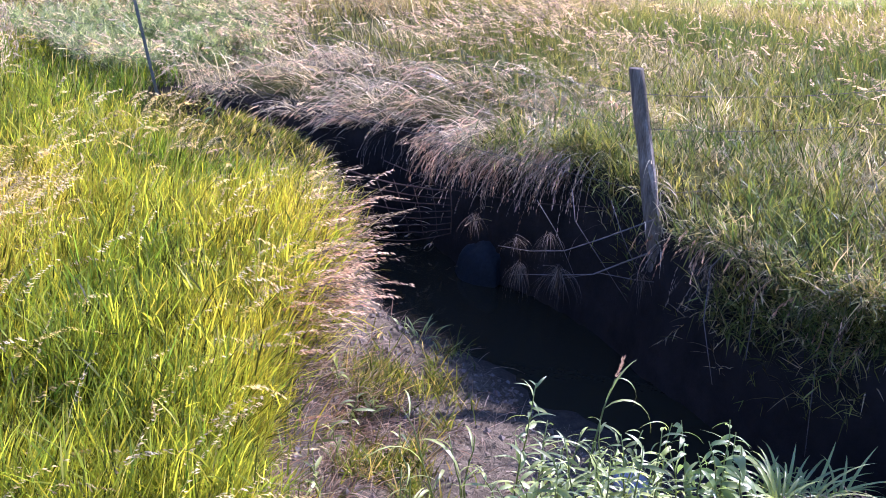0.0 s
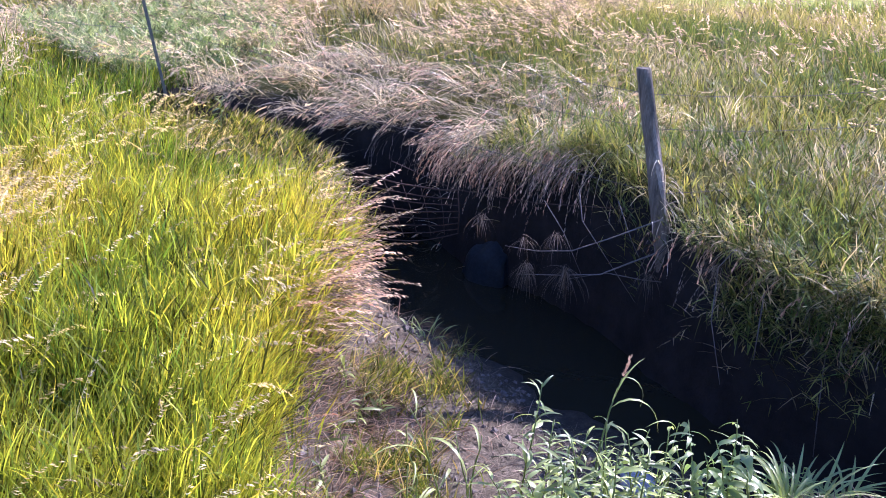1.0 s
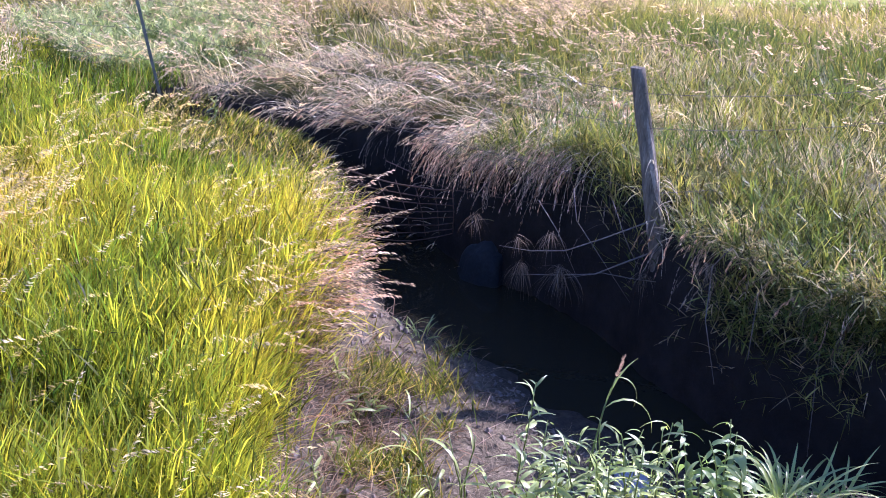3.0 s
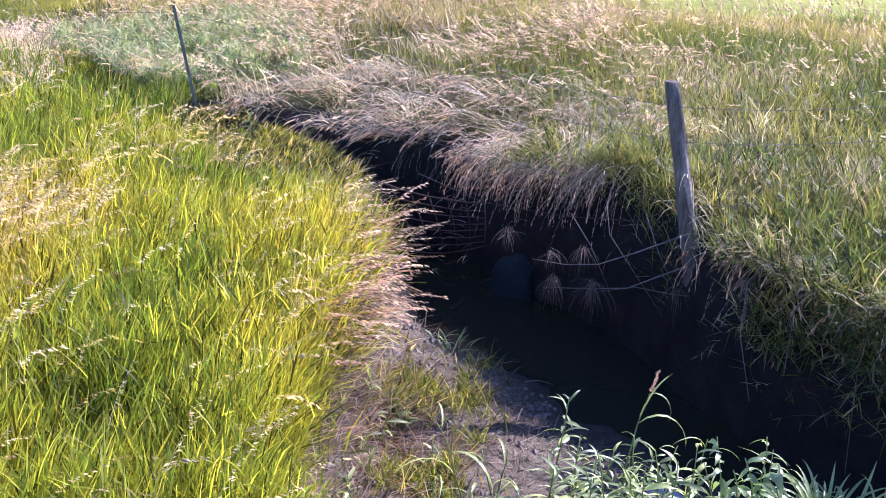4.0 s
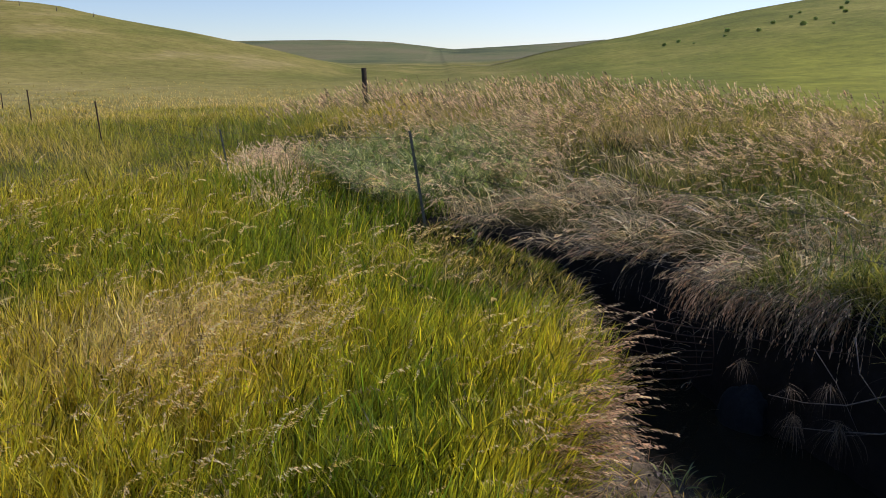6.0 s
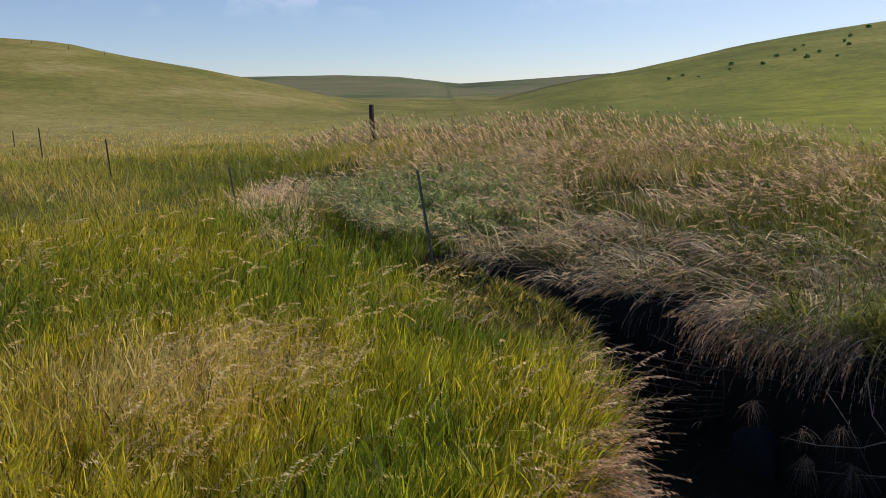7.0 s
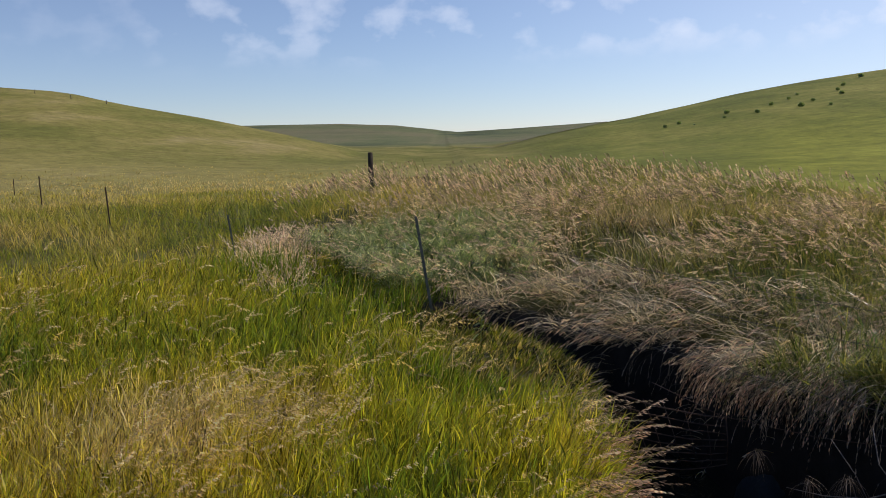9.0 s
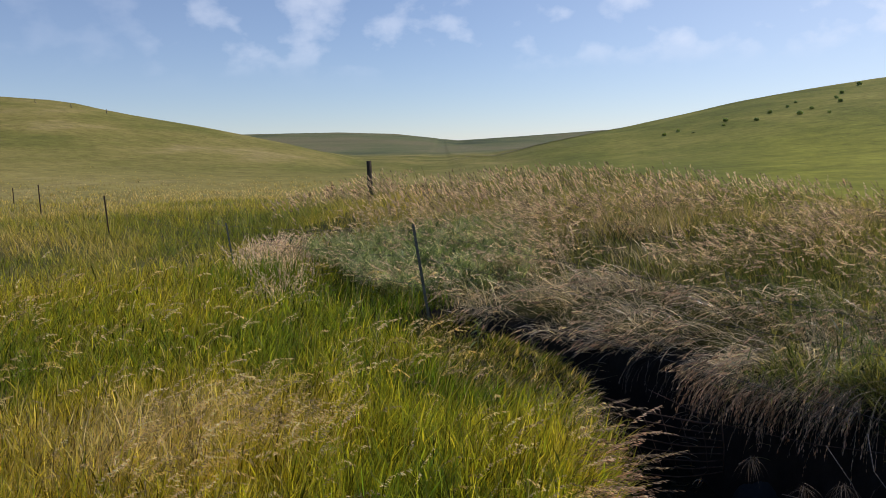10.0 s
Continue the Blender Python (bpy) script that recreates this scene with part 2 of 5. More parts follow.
def height(x, y):
    x, y = np.asarray(x, float), np.asarray(y, float)
    d = np.hypot(x, y)
    az = np.degrees(np.arctan2(x, y))
    z = plain(x, y)
    # hills
    n = vnoise(x, y, 0.02, 6) - 0.5
    zl = 1.75 + 150 * np.tan(np.radians(np.interp(az, *HILL_L)))
    zr = 1.75 + 170 * np.tan(np.radians(np.interp(az, *HILL_R)))
    zf = 1.75 + 800 * np.tan(np.radians(np.interp(az, *FAR)))
    hl = (zl - 0.2) * sstep(28, 150, d) ** 1.1 + n * 1.2 * sstep(30, 70, d) * (1 - sstep(90, 150, d))
    hr = (zr - 0.2) * sstep(24, 170, d) ** 1.1 + n * 1.2 * sstep(30, 70, d) * (1 - sstep(90, 150, d))
    hf = (zf - 0.2) * sstep(230, 800, d) * (1 - 0.4 * sstep(800, 3000, d))
    near_fall = 1 - sstep(170, 500, d)
    z = z + np.maximum(np.maximum(hl * near_fall * (az < 5), hr * near_fall * (az >= -3)), hf)
    # ditch
    xl, xr, xs = ditch(x, y)
    deep = (1 - sstep(7.5, 9.3, y)) * sstep(-1.5, 0.6, y)
    inside_l, inside_r = x - xl, xr - x
    toe = -0.72 + 0.1 * vnoise(x, y, 2.5, 9)
    u = np.clip((x - xl - 0.22) / np.maximum(xs - xl - 0.22, 0.15), 0, 1.6)
    bed = toe + (WATER_Z - toe) * np.minimum(u, 1) - 0.14 * np.clip(u - 1, 0, 0.6) / 0.6
    bed = bed + 0.04 * (vnoise(x, y, 6, 11) - 0.5) + 0.025 * (vnoise(x, y, 17, 12) - 0.5)
    slope = -0.1 - 0.86 * sstep(1.4, 2.85, y + 0.5 * np.clip(x - 2.3, 0, 1)) + 0.06 * (vnoise(x, y, 4, 13) - 0.5)
    bed = np.where(y < 3.0, np.maximum(bed, slope), bed)
    wl, wr = sstep(0.0, 0.26, inside_l), sstep(0.0, 0.14, inside_r)
    w = wl * wr
    dug = z + (np.minimum(bed, z) - z) * w
    return z + (dug - z) * deep


def axis(a, b, step, grow, reach):
    mid = np.arange(a, b, step)
    out_, s, p = [], step, b
    while p < reach:
        out_.append(p)
        s *= grow
        p += s
    low, s, p = [], step, a
    while p > -reach:
        s *= grow
        p -= s
        low.append(p)
    return np.concatenate([low[::-1], mid, out_])


def mesh_object(name, verts, faces, mats, attrs=None, parent=None, smooth=True):
    """One mesh from numpy arrays: verts (n, 3), faces (m, 3) or (m, 4)."""
    me = bpy.data.meshes.new(name)
    verts, faces = np.asarray(verts, np.float32), np.asarray(faces, np.int32)
    k = faces.shape[1]
    me.vertices.add(len(verts))
    me.vertices.foreach_set("co", verts.ravel())
    me.loops.add(faces.size)
    me.loops.foreach_set("vertex_index", faces.ravel())
    me.polygons.add(len(faces))
    me.polygons.foreach_set("loop_start", np.arange(0, faces.size, k, dtype=np.int32))
    me.polygons.foreach_set("use_smooth", np.full(len(faces), smooth))
    for key, v in (attrs or {}).items():
        a = me.attributes.new(key, "FLOAT", "POINT")
        a.data.foreach_set("value", np.asarray(v, np.float32))
    for m in (mats if isinstance(mats, (list, tuple)) else [mats]):
        me.materials.append(m)
    me.update(calc_edges=True)
    ob = new(name, me)
    if parent:
        ob.parent = parent
    return ob


gx, gy = axis(-1.8, 4.2, 0.055, 1.07, 4200), axis(1.2, 9.5, 0.06, 1.07, 4200)
GX, GY = np.meshgrid(gx, gy)
fx, fy = GX.ravel(), GY.ravel()
fz = height(fx, fy)
nx, ny = len(gx), len(gy)
idx = np.arange(nx * ny).reshape(ny, nx)
quads = np.stack([idx[:-1, :-1], idx[:-1, 1:], idx[1:, 1:], idx[1:, :-1]], -1).reshape(-1, 4)
xl, xr, xs = ditch(fx, fy)
dist = np.hypot(fx, fy)
azim = np.degrees(np.arctan2(fx, fy))
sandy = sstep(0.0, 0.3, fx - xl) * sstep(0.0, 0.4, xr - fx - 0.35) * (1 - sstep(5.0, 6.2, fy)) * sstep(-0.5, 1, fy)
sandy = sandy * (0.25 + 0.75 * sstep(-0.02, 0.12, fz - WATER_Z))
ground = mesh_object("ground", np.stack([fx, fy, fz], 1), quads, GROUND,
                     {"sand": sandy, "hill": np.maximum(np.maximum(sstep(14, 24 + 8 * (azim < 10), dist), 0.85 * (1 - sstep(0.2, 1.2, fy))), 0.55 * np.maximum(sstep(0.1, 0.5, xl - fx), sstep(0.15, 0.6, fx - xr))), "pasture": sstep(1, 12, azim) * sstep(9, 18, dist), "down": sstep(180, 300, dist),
                      "lush": sstep(16, 24, azim) * sstep(10, 14, dist) * (1 - sstep(60, 100, dist)),
                      "ripe": np.clip(sstep(17, 30, dist) * (1 - sstep(40, 80, dist)) * (0.1 + 1.0 * vnoise(fx, fy, 0.06, 14)), 0, 1) * (1 - sstep(4, 10, azim))})
tagged(ground, "rolling grassland with a sandy-bedded drainage ditch cut through it", "ground", kind="structure")

water = mesh_object("water", [(-3, 1.0, WATER_Z - 0.012), (4, 1.0, WATER_Z - 0.012), (4, 9, WATER_Z - 0.012), (-3, 9, WATER_Z - 0.012)], [(0, 1, 2, 3)], WATER)
tagged(water, "dark still murky water in the bottom of the ditch", "water", kind="structure")

# low broken cloud far off over the hills, on a wide curved backdrop
CLOUD, nt, out = material("thin_cloud")
puff = ramp(nt, noise_fac(nt, 0.0036, 6, 0.5, (1.0, 1.0, 1.5)), [(0.48, (0, 0, 0)), (0.6, (0.24, 0.24, 0.24)), (0.8, (0.5, 0.5, 0.5))])
em = node(nt, "ShaderNodeEmission", Color=(0.8, 0.9, 1.0, 1), Strength=1.55)
tp = nt.nodes.new("ShaderNodeBsdfTransparent")
mx = nt.nodes.new("ShaderNodeMixShader")
fade, veil = nt.nodes.new("ShaderNodeAttribute"), nt.nodes.new("ShaderNodeAttribute")
fade.attribute_name, veil.attribute_name = "thin", "veil"
f = mix_color(nt, 1.0, puff, fade.outputs["Color"], "MULTIPLY")
f = mix_color(nt, 1.0, f, veil.outputs["Color"], "ADD")
nt.links.new(f, mx.inputs["Fac"])
nt.links.new(tp.outputs[0], mx.inputs[1])
nt.links.new(em.outputs[0], mx.inputs[2])
nt.links.new(mx.outputs[0], out.inputs["Surface"])
ca, ce = np.meshgrid(np.arange(-120, 121, 4.0), np.arange(-2, 41, 1.0))
ca, ce = ca.ravel(), ce.ravel()
cv = 4600 * np.stack([np.sin(np.radians(ca)) * np.cos(np.radians(ce)), np.cos(np.radians(ca)) * np.cos(np.radians(ce)), np.sin(np.radians(ce))], 1)
ci = np.arange(43 * 61).reshape(43, 61)
cf = np.stack([ci[:-1, :-1], ci[:-1, 1:], ci[1:, 1:], ci[1:, :-1]], -1).reshape(-1, 4)
side_ = sstep(-120, -80, ca) * (1 - sstep(80, 120, ca))
thin = sstep(4.5, 7.0, ce) * (1 - 0.6 * sstep(9.5, 14, ce)) * (1 - sstep(24, 38, ce)) * (1 - 0.75 * sstep(14, 22, -ca)) * side_
veil_ = (0.34 * sstep(-8, 45, ca) + 0.09) * (1 - sstep(8, 36, ce)) * side_
clouds = mesh_object("backdrop", cv, cf, CLOUD, {"thin": thin, "veil": veil_})
tagged(clouds, "low broken white cloud and haze over the hills", "cloud", kind="structure")


# ---- grass ----
def blades(root, length, width, lean_to, t0, t1, tone, shade, seg=3, tip_tone=0.0, bend=1.0):
    """Curved tapering strips. lean_to: azimuth (radians, from +X) that each leans to; t0, t1: its angle from upright at foot and tip; bend above 1 keeps the curve for the tip."""
    n = len(root)
    h = np.stack([np.cos(lean_to), np.sin(lean_to), np.zeros(n)], 1)
    turn = rng.uniform(-1.2, 1.2, n) + lean_to + math.pi / 2
    side = np.stack([np.cos(turn), np.sin(turn), np.zeros(n)], 1)
    up = np.array([0, 0, 1.0])
    p = root.copy()
    vs, tn, pts = [], [], [p.copy()]
    for k in range(seg + 1):
        s = k / seg
        w = (width * (1 - s ** 1.6) * (0.75 + 0.5 * min(s * 3, 1)))[:, None]
        if k < seg:
            vs += [p - side * w / 2, p + side * w / 2]
            tn += [tone + tip_tone * s] * 2
            th = (t0 + (t1 - t0) * (s + 0.5 / seg) ** bend)[:, None]
            p = p + (length / seg)[:, None] * (np.sin(th) * h + np.cos(th) * up)
            pts.append(p.copy())
        else:
            vs.append(p)
            tn.append(tone + tip_tone)
    m = 2 * seg + 1
    V = np.stack(vs, 1).reshape(-1, 3)
    T_ = np.clip(np.stack(tn, 1), 0, 1).ravel()
    S_ = np.repeat(shade, m)
    tri = []
    for k in range(seg - 1):
        a = 2 * k
        tri += [(a, a + 1, a + 3), (a, a + 3, a + 2)]
    tri.append((2 * seg - 2, 2 * seg - 1, 2 * seg))
    F = (np.arange(n)[:, None, None] * m + np.array(tri)[None]).reshape(-1, 3)
    return V, F, T_, S_, np.stack(pts, 1)


def heads(pts, count, size, tone, shade, spread, start=0.6, droop=0.6, slim=0.28):
    """Loose seed heads: small folded husks along the top of each stem."""
    n, k = pts.shape[0], pts.shape[1] - 1
    s = start + (1 - start) * (np.arange(count) + 0.5) / count
    s = np.clip(s[None] + rng.uniform(-0.02, 0.02, (n, count)), 0, 0.999) * k
    i = s.astype(int)
    f_ = (s - i)[..., None]
    a = np.take_along_axis(pts, i[..., None].repeat(3, 2), 1)
    b = np.take_along_axis(pts, np.minimum(i + 1, k)[..., None].repeat(3, 2), 1)
    base = a + (b - a) * f_
    d = (b - a) / (np.linalg.norm(b - a, axis=2, keepdims=True) + 1e-9)
    r = rng.normal(0, 1, (n, count, 3))
    r[..., 2] -= droop
    d = d + r * spread
    d /= np.linalg.norm(d, axis=2, keepdims=True)
    q = np.cross(d, rng.normal(0, 1, (n, count, 3)))
    q /= np.linalg.norm(q, axis=2, keepdims=True) + 1e-9
    L = (size[:, None] * rng.uniform(0.7, 1.25, (n, count)))[..., None]
    base = base + d * L * 0.25
    V = np.stack([base, base + d * L * 0.45 + q * L * slim * 0.5, base + d * L, base + d * L * 0.45 - q * L * slim * 0.5], 2).reshape(-1, 3)
    N = n * count
    F = (np.arange(N)[:, None, None] * 4 + np.array([(0, 1, 2), (0, 2, 3)])[None]).reshape(-1, 3)
    return V, F, np.repeat(tone, count * 4), np.repeat(np.clip(shade[:, None] + rng.uniform(-0.2, 0.2, (n, count)), 0, 1).ravel(), 4)


def plumes(pts, count, branch, size, lean_to, tone, shade, start=0.7, slim=0.3, fall=1.0):
    """Nodding open heads: husks hung on hair-thin side branches along the top of each stem."""
    n, k = pts.shape[0], pts.shape[1] - 1
    u = (np.arange(count) + 0.5) / count
    s = np.clip((start + (1 - start) * u)[None] + rng.uniform(-0.03, 0.03, (n, count)), 0, 0.999) * k
    i = s.astype(int)
    f_ = (s - i)[..., None]
    a = np.take_along_axis(pts, i[..., None].repeat(3, 2), 1)
    b = np.take_along_axis(pts, np.minimum(i + 1, k)[..., None].repeat(3, 2), 1)
    base = a + (b - a) * f_
    d = (b - a) / (np.linalg.norm(b - a, axis=2, keepdims=True) + 1e-9)
    h = np.stack([np.cos(lean_to), np.sin(lean_to), np.zeros(n)], 1)[:, None]
    r = rng.normal(0, 0.42, (n, count, 3)) + 0.4 * h + 0.3 * d
    r[..., 2] -= 0.9 * fall
    root = base + r * (branch[:, None] * (1.15 - 0.85 * u)[None] * rng.uniform(0.4, 1.2, (n, count)))[..., None]
    e = 0.9 * d + 0.3 * h + rng.normal(0, 0.22, (n, count, 3))
    e[..., 2] -= fall
    e /= np.linalg.norm(e, axis=2, keepdims=True)
    q = np.cross(e, rng.normal(0, 1, (n, count, 3)))
    q /= np.linalg.norm(q, axis=2, keepdims=True) + 1e-9
    L = (size[:, None] * rng.uniform(0.65, 1.3, (n, count)))[..., None]
    V = np.stack([base, root, root + e * L * 0.4 + q * L * slim * 0.5, root + e * L, root + e * L * 0.4 - q * L * slim * 0.5], 2).reshape(-1, 3)
    N = n * count
    F = (np.arange(N)[:, None, None] * 5 + np.array([(0, 1, 2), (1, 2, 3), (1, 3, 4)])[None]).reshape(-1, 3)
    return V, F, np.repeat(tone, count * 5), np.repeat(np.clip(shade[:, None] + rng.uniform(-0.3, 0.3, (n, count)), 0, 1).ravel(), 5)


def leafy(root, tall, k, leaf, width, lean_to, tone, shade, wander=1.2, tilt=0.22, open_=0.35, seg=3):
    """Leafy grass shoots: a thin stem and k pointed leaves set along it, rising close to it and bending a little at the tip."""
    n = len(root)
    t = np.abs(rng.normal(0, tilt, n))
    h = np.stack([np.sin(t) * np.cos(lean_to), np.sin(t) * np.sin(lean_to), np.cos(t)], 1)
    stem = blades(root, tall, width * 0.32, lean_to, t, t + 0.1, tone, shade, 2)
    at = np.repeat(root, k, 0) + np.repeat(h * tall[:, None], k, 0) * ((np.tile(np.arange(k), n) + rng.random(n * k)) / k * 0.92)[:, None]
    m = n * k
    t0 = np.repeat(t, k) * 0.5 + np.abs(rng.normal(0.0, open_, m)) + 0.06
    lv = blades(at, np.repeat(leaf, k) * rng.uniform(0.55, 1.25, m), np.repeat(width, k) * rng.uniform(0.6, 1.3, m),
                np.repeat(lean_to, k) + rng.normal(0, wander, m), t0, t0 + np.abs(rng.normal(0.1, 0.4, m)),
                np.clip(np.repeat(tone, k) + rng.normal(0, 0.06, m), 0, 1), np.clip(np.repeat(shade, k) + rng.uniform(-0.35, 0.35, m), 0, 1), seg, 0.08)
    return [stem, lv]


def stuff(name, pieces, mat, label, category="grass"):
    V, F, T_, S_, off = [], [], [], [], 0
    for v, f_, t_, s_ in (p[:4] for p in pieces):
        V.append(v), F.append(f_ + off), T_.append(t_), S_.append(s_)
        off += len(v)
    ob = mesh_object(name, np.concatenate(V), np.concatenate(F), mat,
                     {"tone": np.concatenate(T_), "shade": np.concatenate(S_)})
    return tagged(ob, label, category, kind="stuff")


def scatter(n, x0, x1, y0, y1, keep):
    x, y = rng.uniform(x0, x1, n), rng.uniform(y0, y1, n)
    ok = rng.random(n) < keep(x, y)
    x, y = x[ok], y[ok]
    return np.stack([x, y, height(x, y) - 0.01], 1)


def sector(n, az0, az1, d0, d1, keep, power=1.0):
    """Points spread over a sector round the foot of the viewer, thinning outward."""
    d = d0 * (d1 / d0) ** (rng.random(n) ** power)
    a = np.radians(rng.uniform(az0, az1, n))
    x, y = d * np.sin(a), d * np.cos(a)
    ok = rng.random(n) < keep(x, y)
    x, y = x[ok], y[ok]
    return np.stack([x, y, height(x, y) - 0.01], 1)


def on_left(x, y):
    return np.interp(y, LEFT_Y, LEFT_X) - x


def on_right(x, y):
    return x - np.interp(y, RIGHT_Y, RIGHT_X)


U = rng.uniform

def clumps(x, y, seed):
    return 0.5 * vnoise(x, y, 4.0, seed) + 0.5 * vnoise(x, y, 9.0, seed + 1)


# near meadow on the left bank
def margin(y):
    """How far back from the near lip the tall meadow stops."""
    return np.interp(y, (3.0, 3.8, 4.3, 4.8, 5.3, 6.1, 6.9, 7.6, 8.4, 9.0), (-0.05, 0.0, 0.05, 0.16, 0.3, 0.66, 1.2, 1.26, 0.8, 0.12))


def meadow(x, y):
    return ((on_left(x, y) > margin(y) + 0.16 * (vnoise(x, y, 5, 24) - 0.5)) | ((y > 9.0) & (on_right(x, y) < 0.1))) * 1.0


def ripeness(x, y, n):
    q, d = on_left(x, y), np.hypot(x, y)
    back = sstep(4.9, 6.8, y) * (1 - 0.6 * sstep(10, 13, d))
    v = 0.31 + 0.36 * (vnoise(x, y, 0.8, 21) - 0.5) + 0.22 * (vnoise(x, y, 2.6, 22) - 0.5) + 0.2 * sstep(0.6, 2.2, q) * (1 - 0.6 * back) - 0.2 * back
    v = v + 0.2 * np.exp(-((x + 2.4) / 0.9) ** 2 - ((y - 5.2) / 1.1) ** 2)
    return np.clip(v + rng.normal(0, 0.08, n), 0, 1), back


# short dense growth close to the soil
R = sector(150000, -50, 24, 0.9, 13, lambda x, y: meadow(x, y) * np.clip(clumps(x, y, 20) * 2.2 - 0.4, 0.15, 1), 0.9)
n = len(R)
d = np.hypot(R[:, 0], R[:, 1])
dry, back = ripeness(R[:, 0], R[:, 1], n)
dry = np.where(U(0, 1, n) < 0.25, U(0.5, 0.95, n), dry)
A = blades(R, U(0.12, 0.36, n) * (0.3 + 0.7 * sstep(0.6, 1.7, d)), (0.004 + 0.001 * d) * U(0.6, 1.4, n), rng.normal(0, 1.6, n),
           U(0.0, 0.5, n), U(0.2, 1.1, n), dry, U(0, 0.75, n), 2, 0.1)
stuff("meadow_undergrowth", [A], GRASS, "dense low yellow-green growth in the meadow")
# leafy shoots
R = sector(108000, -50, 24, 1.1, 13, lambda x, y: meadow(x, y) * np.clip(clumps(x, y, 23) * 2.6 - 0.62, 0.08, 1), 0.86)
n = len(R)
d = np.hypot(R[:, 0], R[:, 1])
q = on_left(R[:, 0], R[:, 1])
dry, back = ripeness(R[:, 0], R[:, 1], n)
short = 1 - 0.5 * sstep(4.6, 5.5, R[:, 1]) * (1 - sstep(0.7, 1.7, q))
tall = U(0.24, 0.5, n) * (0.35 + 0.65 * sstep(0.6, 1.9, d)) * (0.62 + 0.75 * clumps(R[:, 0], R[:, 1], 23)) * short
A = []
for near, k, seg in ((d < 4.5, 5, 3), (d >= 4.5, 4, 2)):
    m = int(near.sum())
    A += leafy(R[near], tall[near], k, U(0.09, 0.18, m) * (0.75 + 0.25 * short[near]), (0.0042 + 0.00065 * d[near]) * U(0.7, 1.25, m), rng.normal(-0.1, 0.9, m), dry[near], U(0.1, 1, m), 1.3, 0.17, 0.36, seg)
stuff("meadow_grass", A, GRASS, "tall leafy yellow-green meadow grass on the near ditch bank")
# shoots of the outer edge bow over the slope
R = sector(21000, -8, 24, 1.6, 7, lambda x, y: meadow(x, y) * (on_left(x, y) < margin(y) + 0.34) * np.clip(clumps(x, y, 25) * 2.4 - 0.4, 0.1, 1))
n = len(R)
d = np.hypot(R[:, 0], R[:, 1])
dry, back = ripeness(R[:, 0], R[:, 1], n)
A = leafy(R, U(0.2, 0.42, n), 5, U(0.09, 0.19, n), (0.0036 + 0.0008 * d) * U(0.7, 1.25, n), rng.normal(-0.15, 0.5, n), np.clip(dry - 0.08, 0, 1), U(0.1, 1, n), 0.9, 0.55, 0.4)
stuff("edge_grass", A, GRASS, "green meadow shoots bowing out over the slope")

# the bank top round the viewer's feet and behind
R = sector(20000, 24, 310, 0.3, 14, lambda x, y: ((on_left(x, y) > 0.0) | (on_right(x, y) > 0.1) | (y < 0.9)) * np.clip(clumps(x, y, 78) * 2.4 - 0.4, 0.12, 1), 0.7)
R = R[~((R[:, 1] > 2.2) & (R[:, 0] > 0))]
n = len(R)
d = np.hypot(R[:, 0], R[:, 1])
dry, back = ripeness(R[:, 0], R[:, 1], n)
A = leafy(R, U(0.1, 0.42, n) * (0.2 + 0.8 * sstep(0.3, 2, d)), 4, U(0.08, 0.18, n), (0.007 + 0.0016 * d) * U(0.7, 1.3, n), rng.normal(0, 1.3, n), dry, U(0.1, 1, n), 1.4, 0.3, 0.5, 2)
stuff("verge_grass", A, GRASS, "rough yellow-green grass on the bank top")
R = sector(16000, -50, 24, 0.12, 1.15, lambda x, y: np.clip(clumps(x, y, 79) * 2.4 - 0.3, 0.2, 1))
n = len(R)
A = blades(R, U(0.04, 0.14, n), U(0.004, 0.007, n), U(-math.pi, math.pi, n), U(0.1, 0.8, n), U(0.5, 1.5, n), U(0.1, 0.7, n), U(0.1, 1, n), 3)
stuff("trodden_grass", [A], GRASS, "short trodden grass on the bank top")

R = sector(20000, -50, 24, 1.5, 13, lambda x, y: (on_left(x, y) > margin(y) + 0.1) * np.clip((0.5 * vnoise(x, y, 0.9, 21) + 0.5 * vnoise(x, y, 3.2, 22)) * 3.8 - 1.9 + 0.5 * np.exp(-((x + 1.1) / 0.6) ** 2 - ((y - 4.9) / 0.8) ** 2), 0.035, 0.5) * (1 - 0.7 * sstep(5.5, 7.5, y)), 0.85)
n = len(R)
d = np.hypot(R[:, 0], R[:, 1])
to = rng.normal(0.1, 0.8, n)
A = blades(R, U(0.5, 0.78, n), 0.0018 + 0.00035 * d, to, U(0, 0.2, n), U(1.1, 2.4, n), U(0.45, 0.9, n), U(0.1, 0.9, n), 7, 0.1, 2.6)
B = plumes(A[4], 26, U(0.006, 0.016, n), (0.012 + 0.0014 * d) * U(0.8, 1.2, n), to, U(0.0, 0.42, n), U(0.25, 1, n), 0.74, 0.27, 0.8)
stuff("seed_grass", [A], GRASS, "thin straw-coloured grass stems on the near bank")
stuff("seed_heads", [B], SEED, "pale drooping grass seed heads over the meadow")

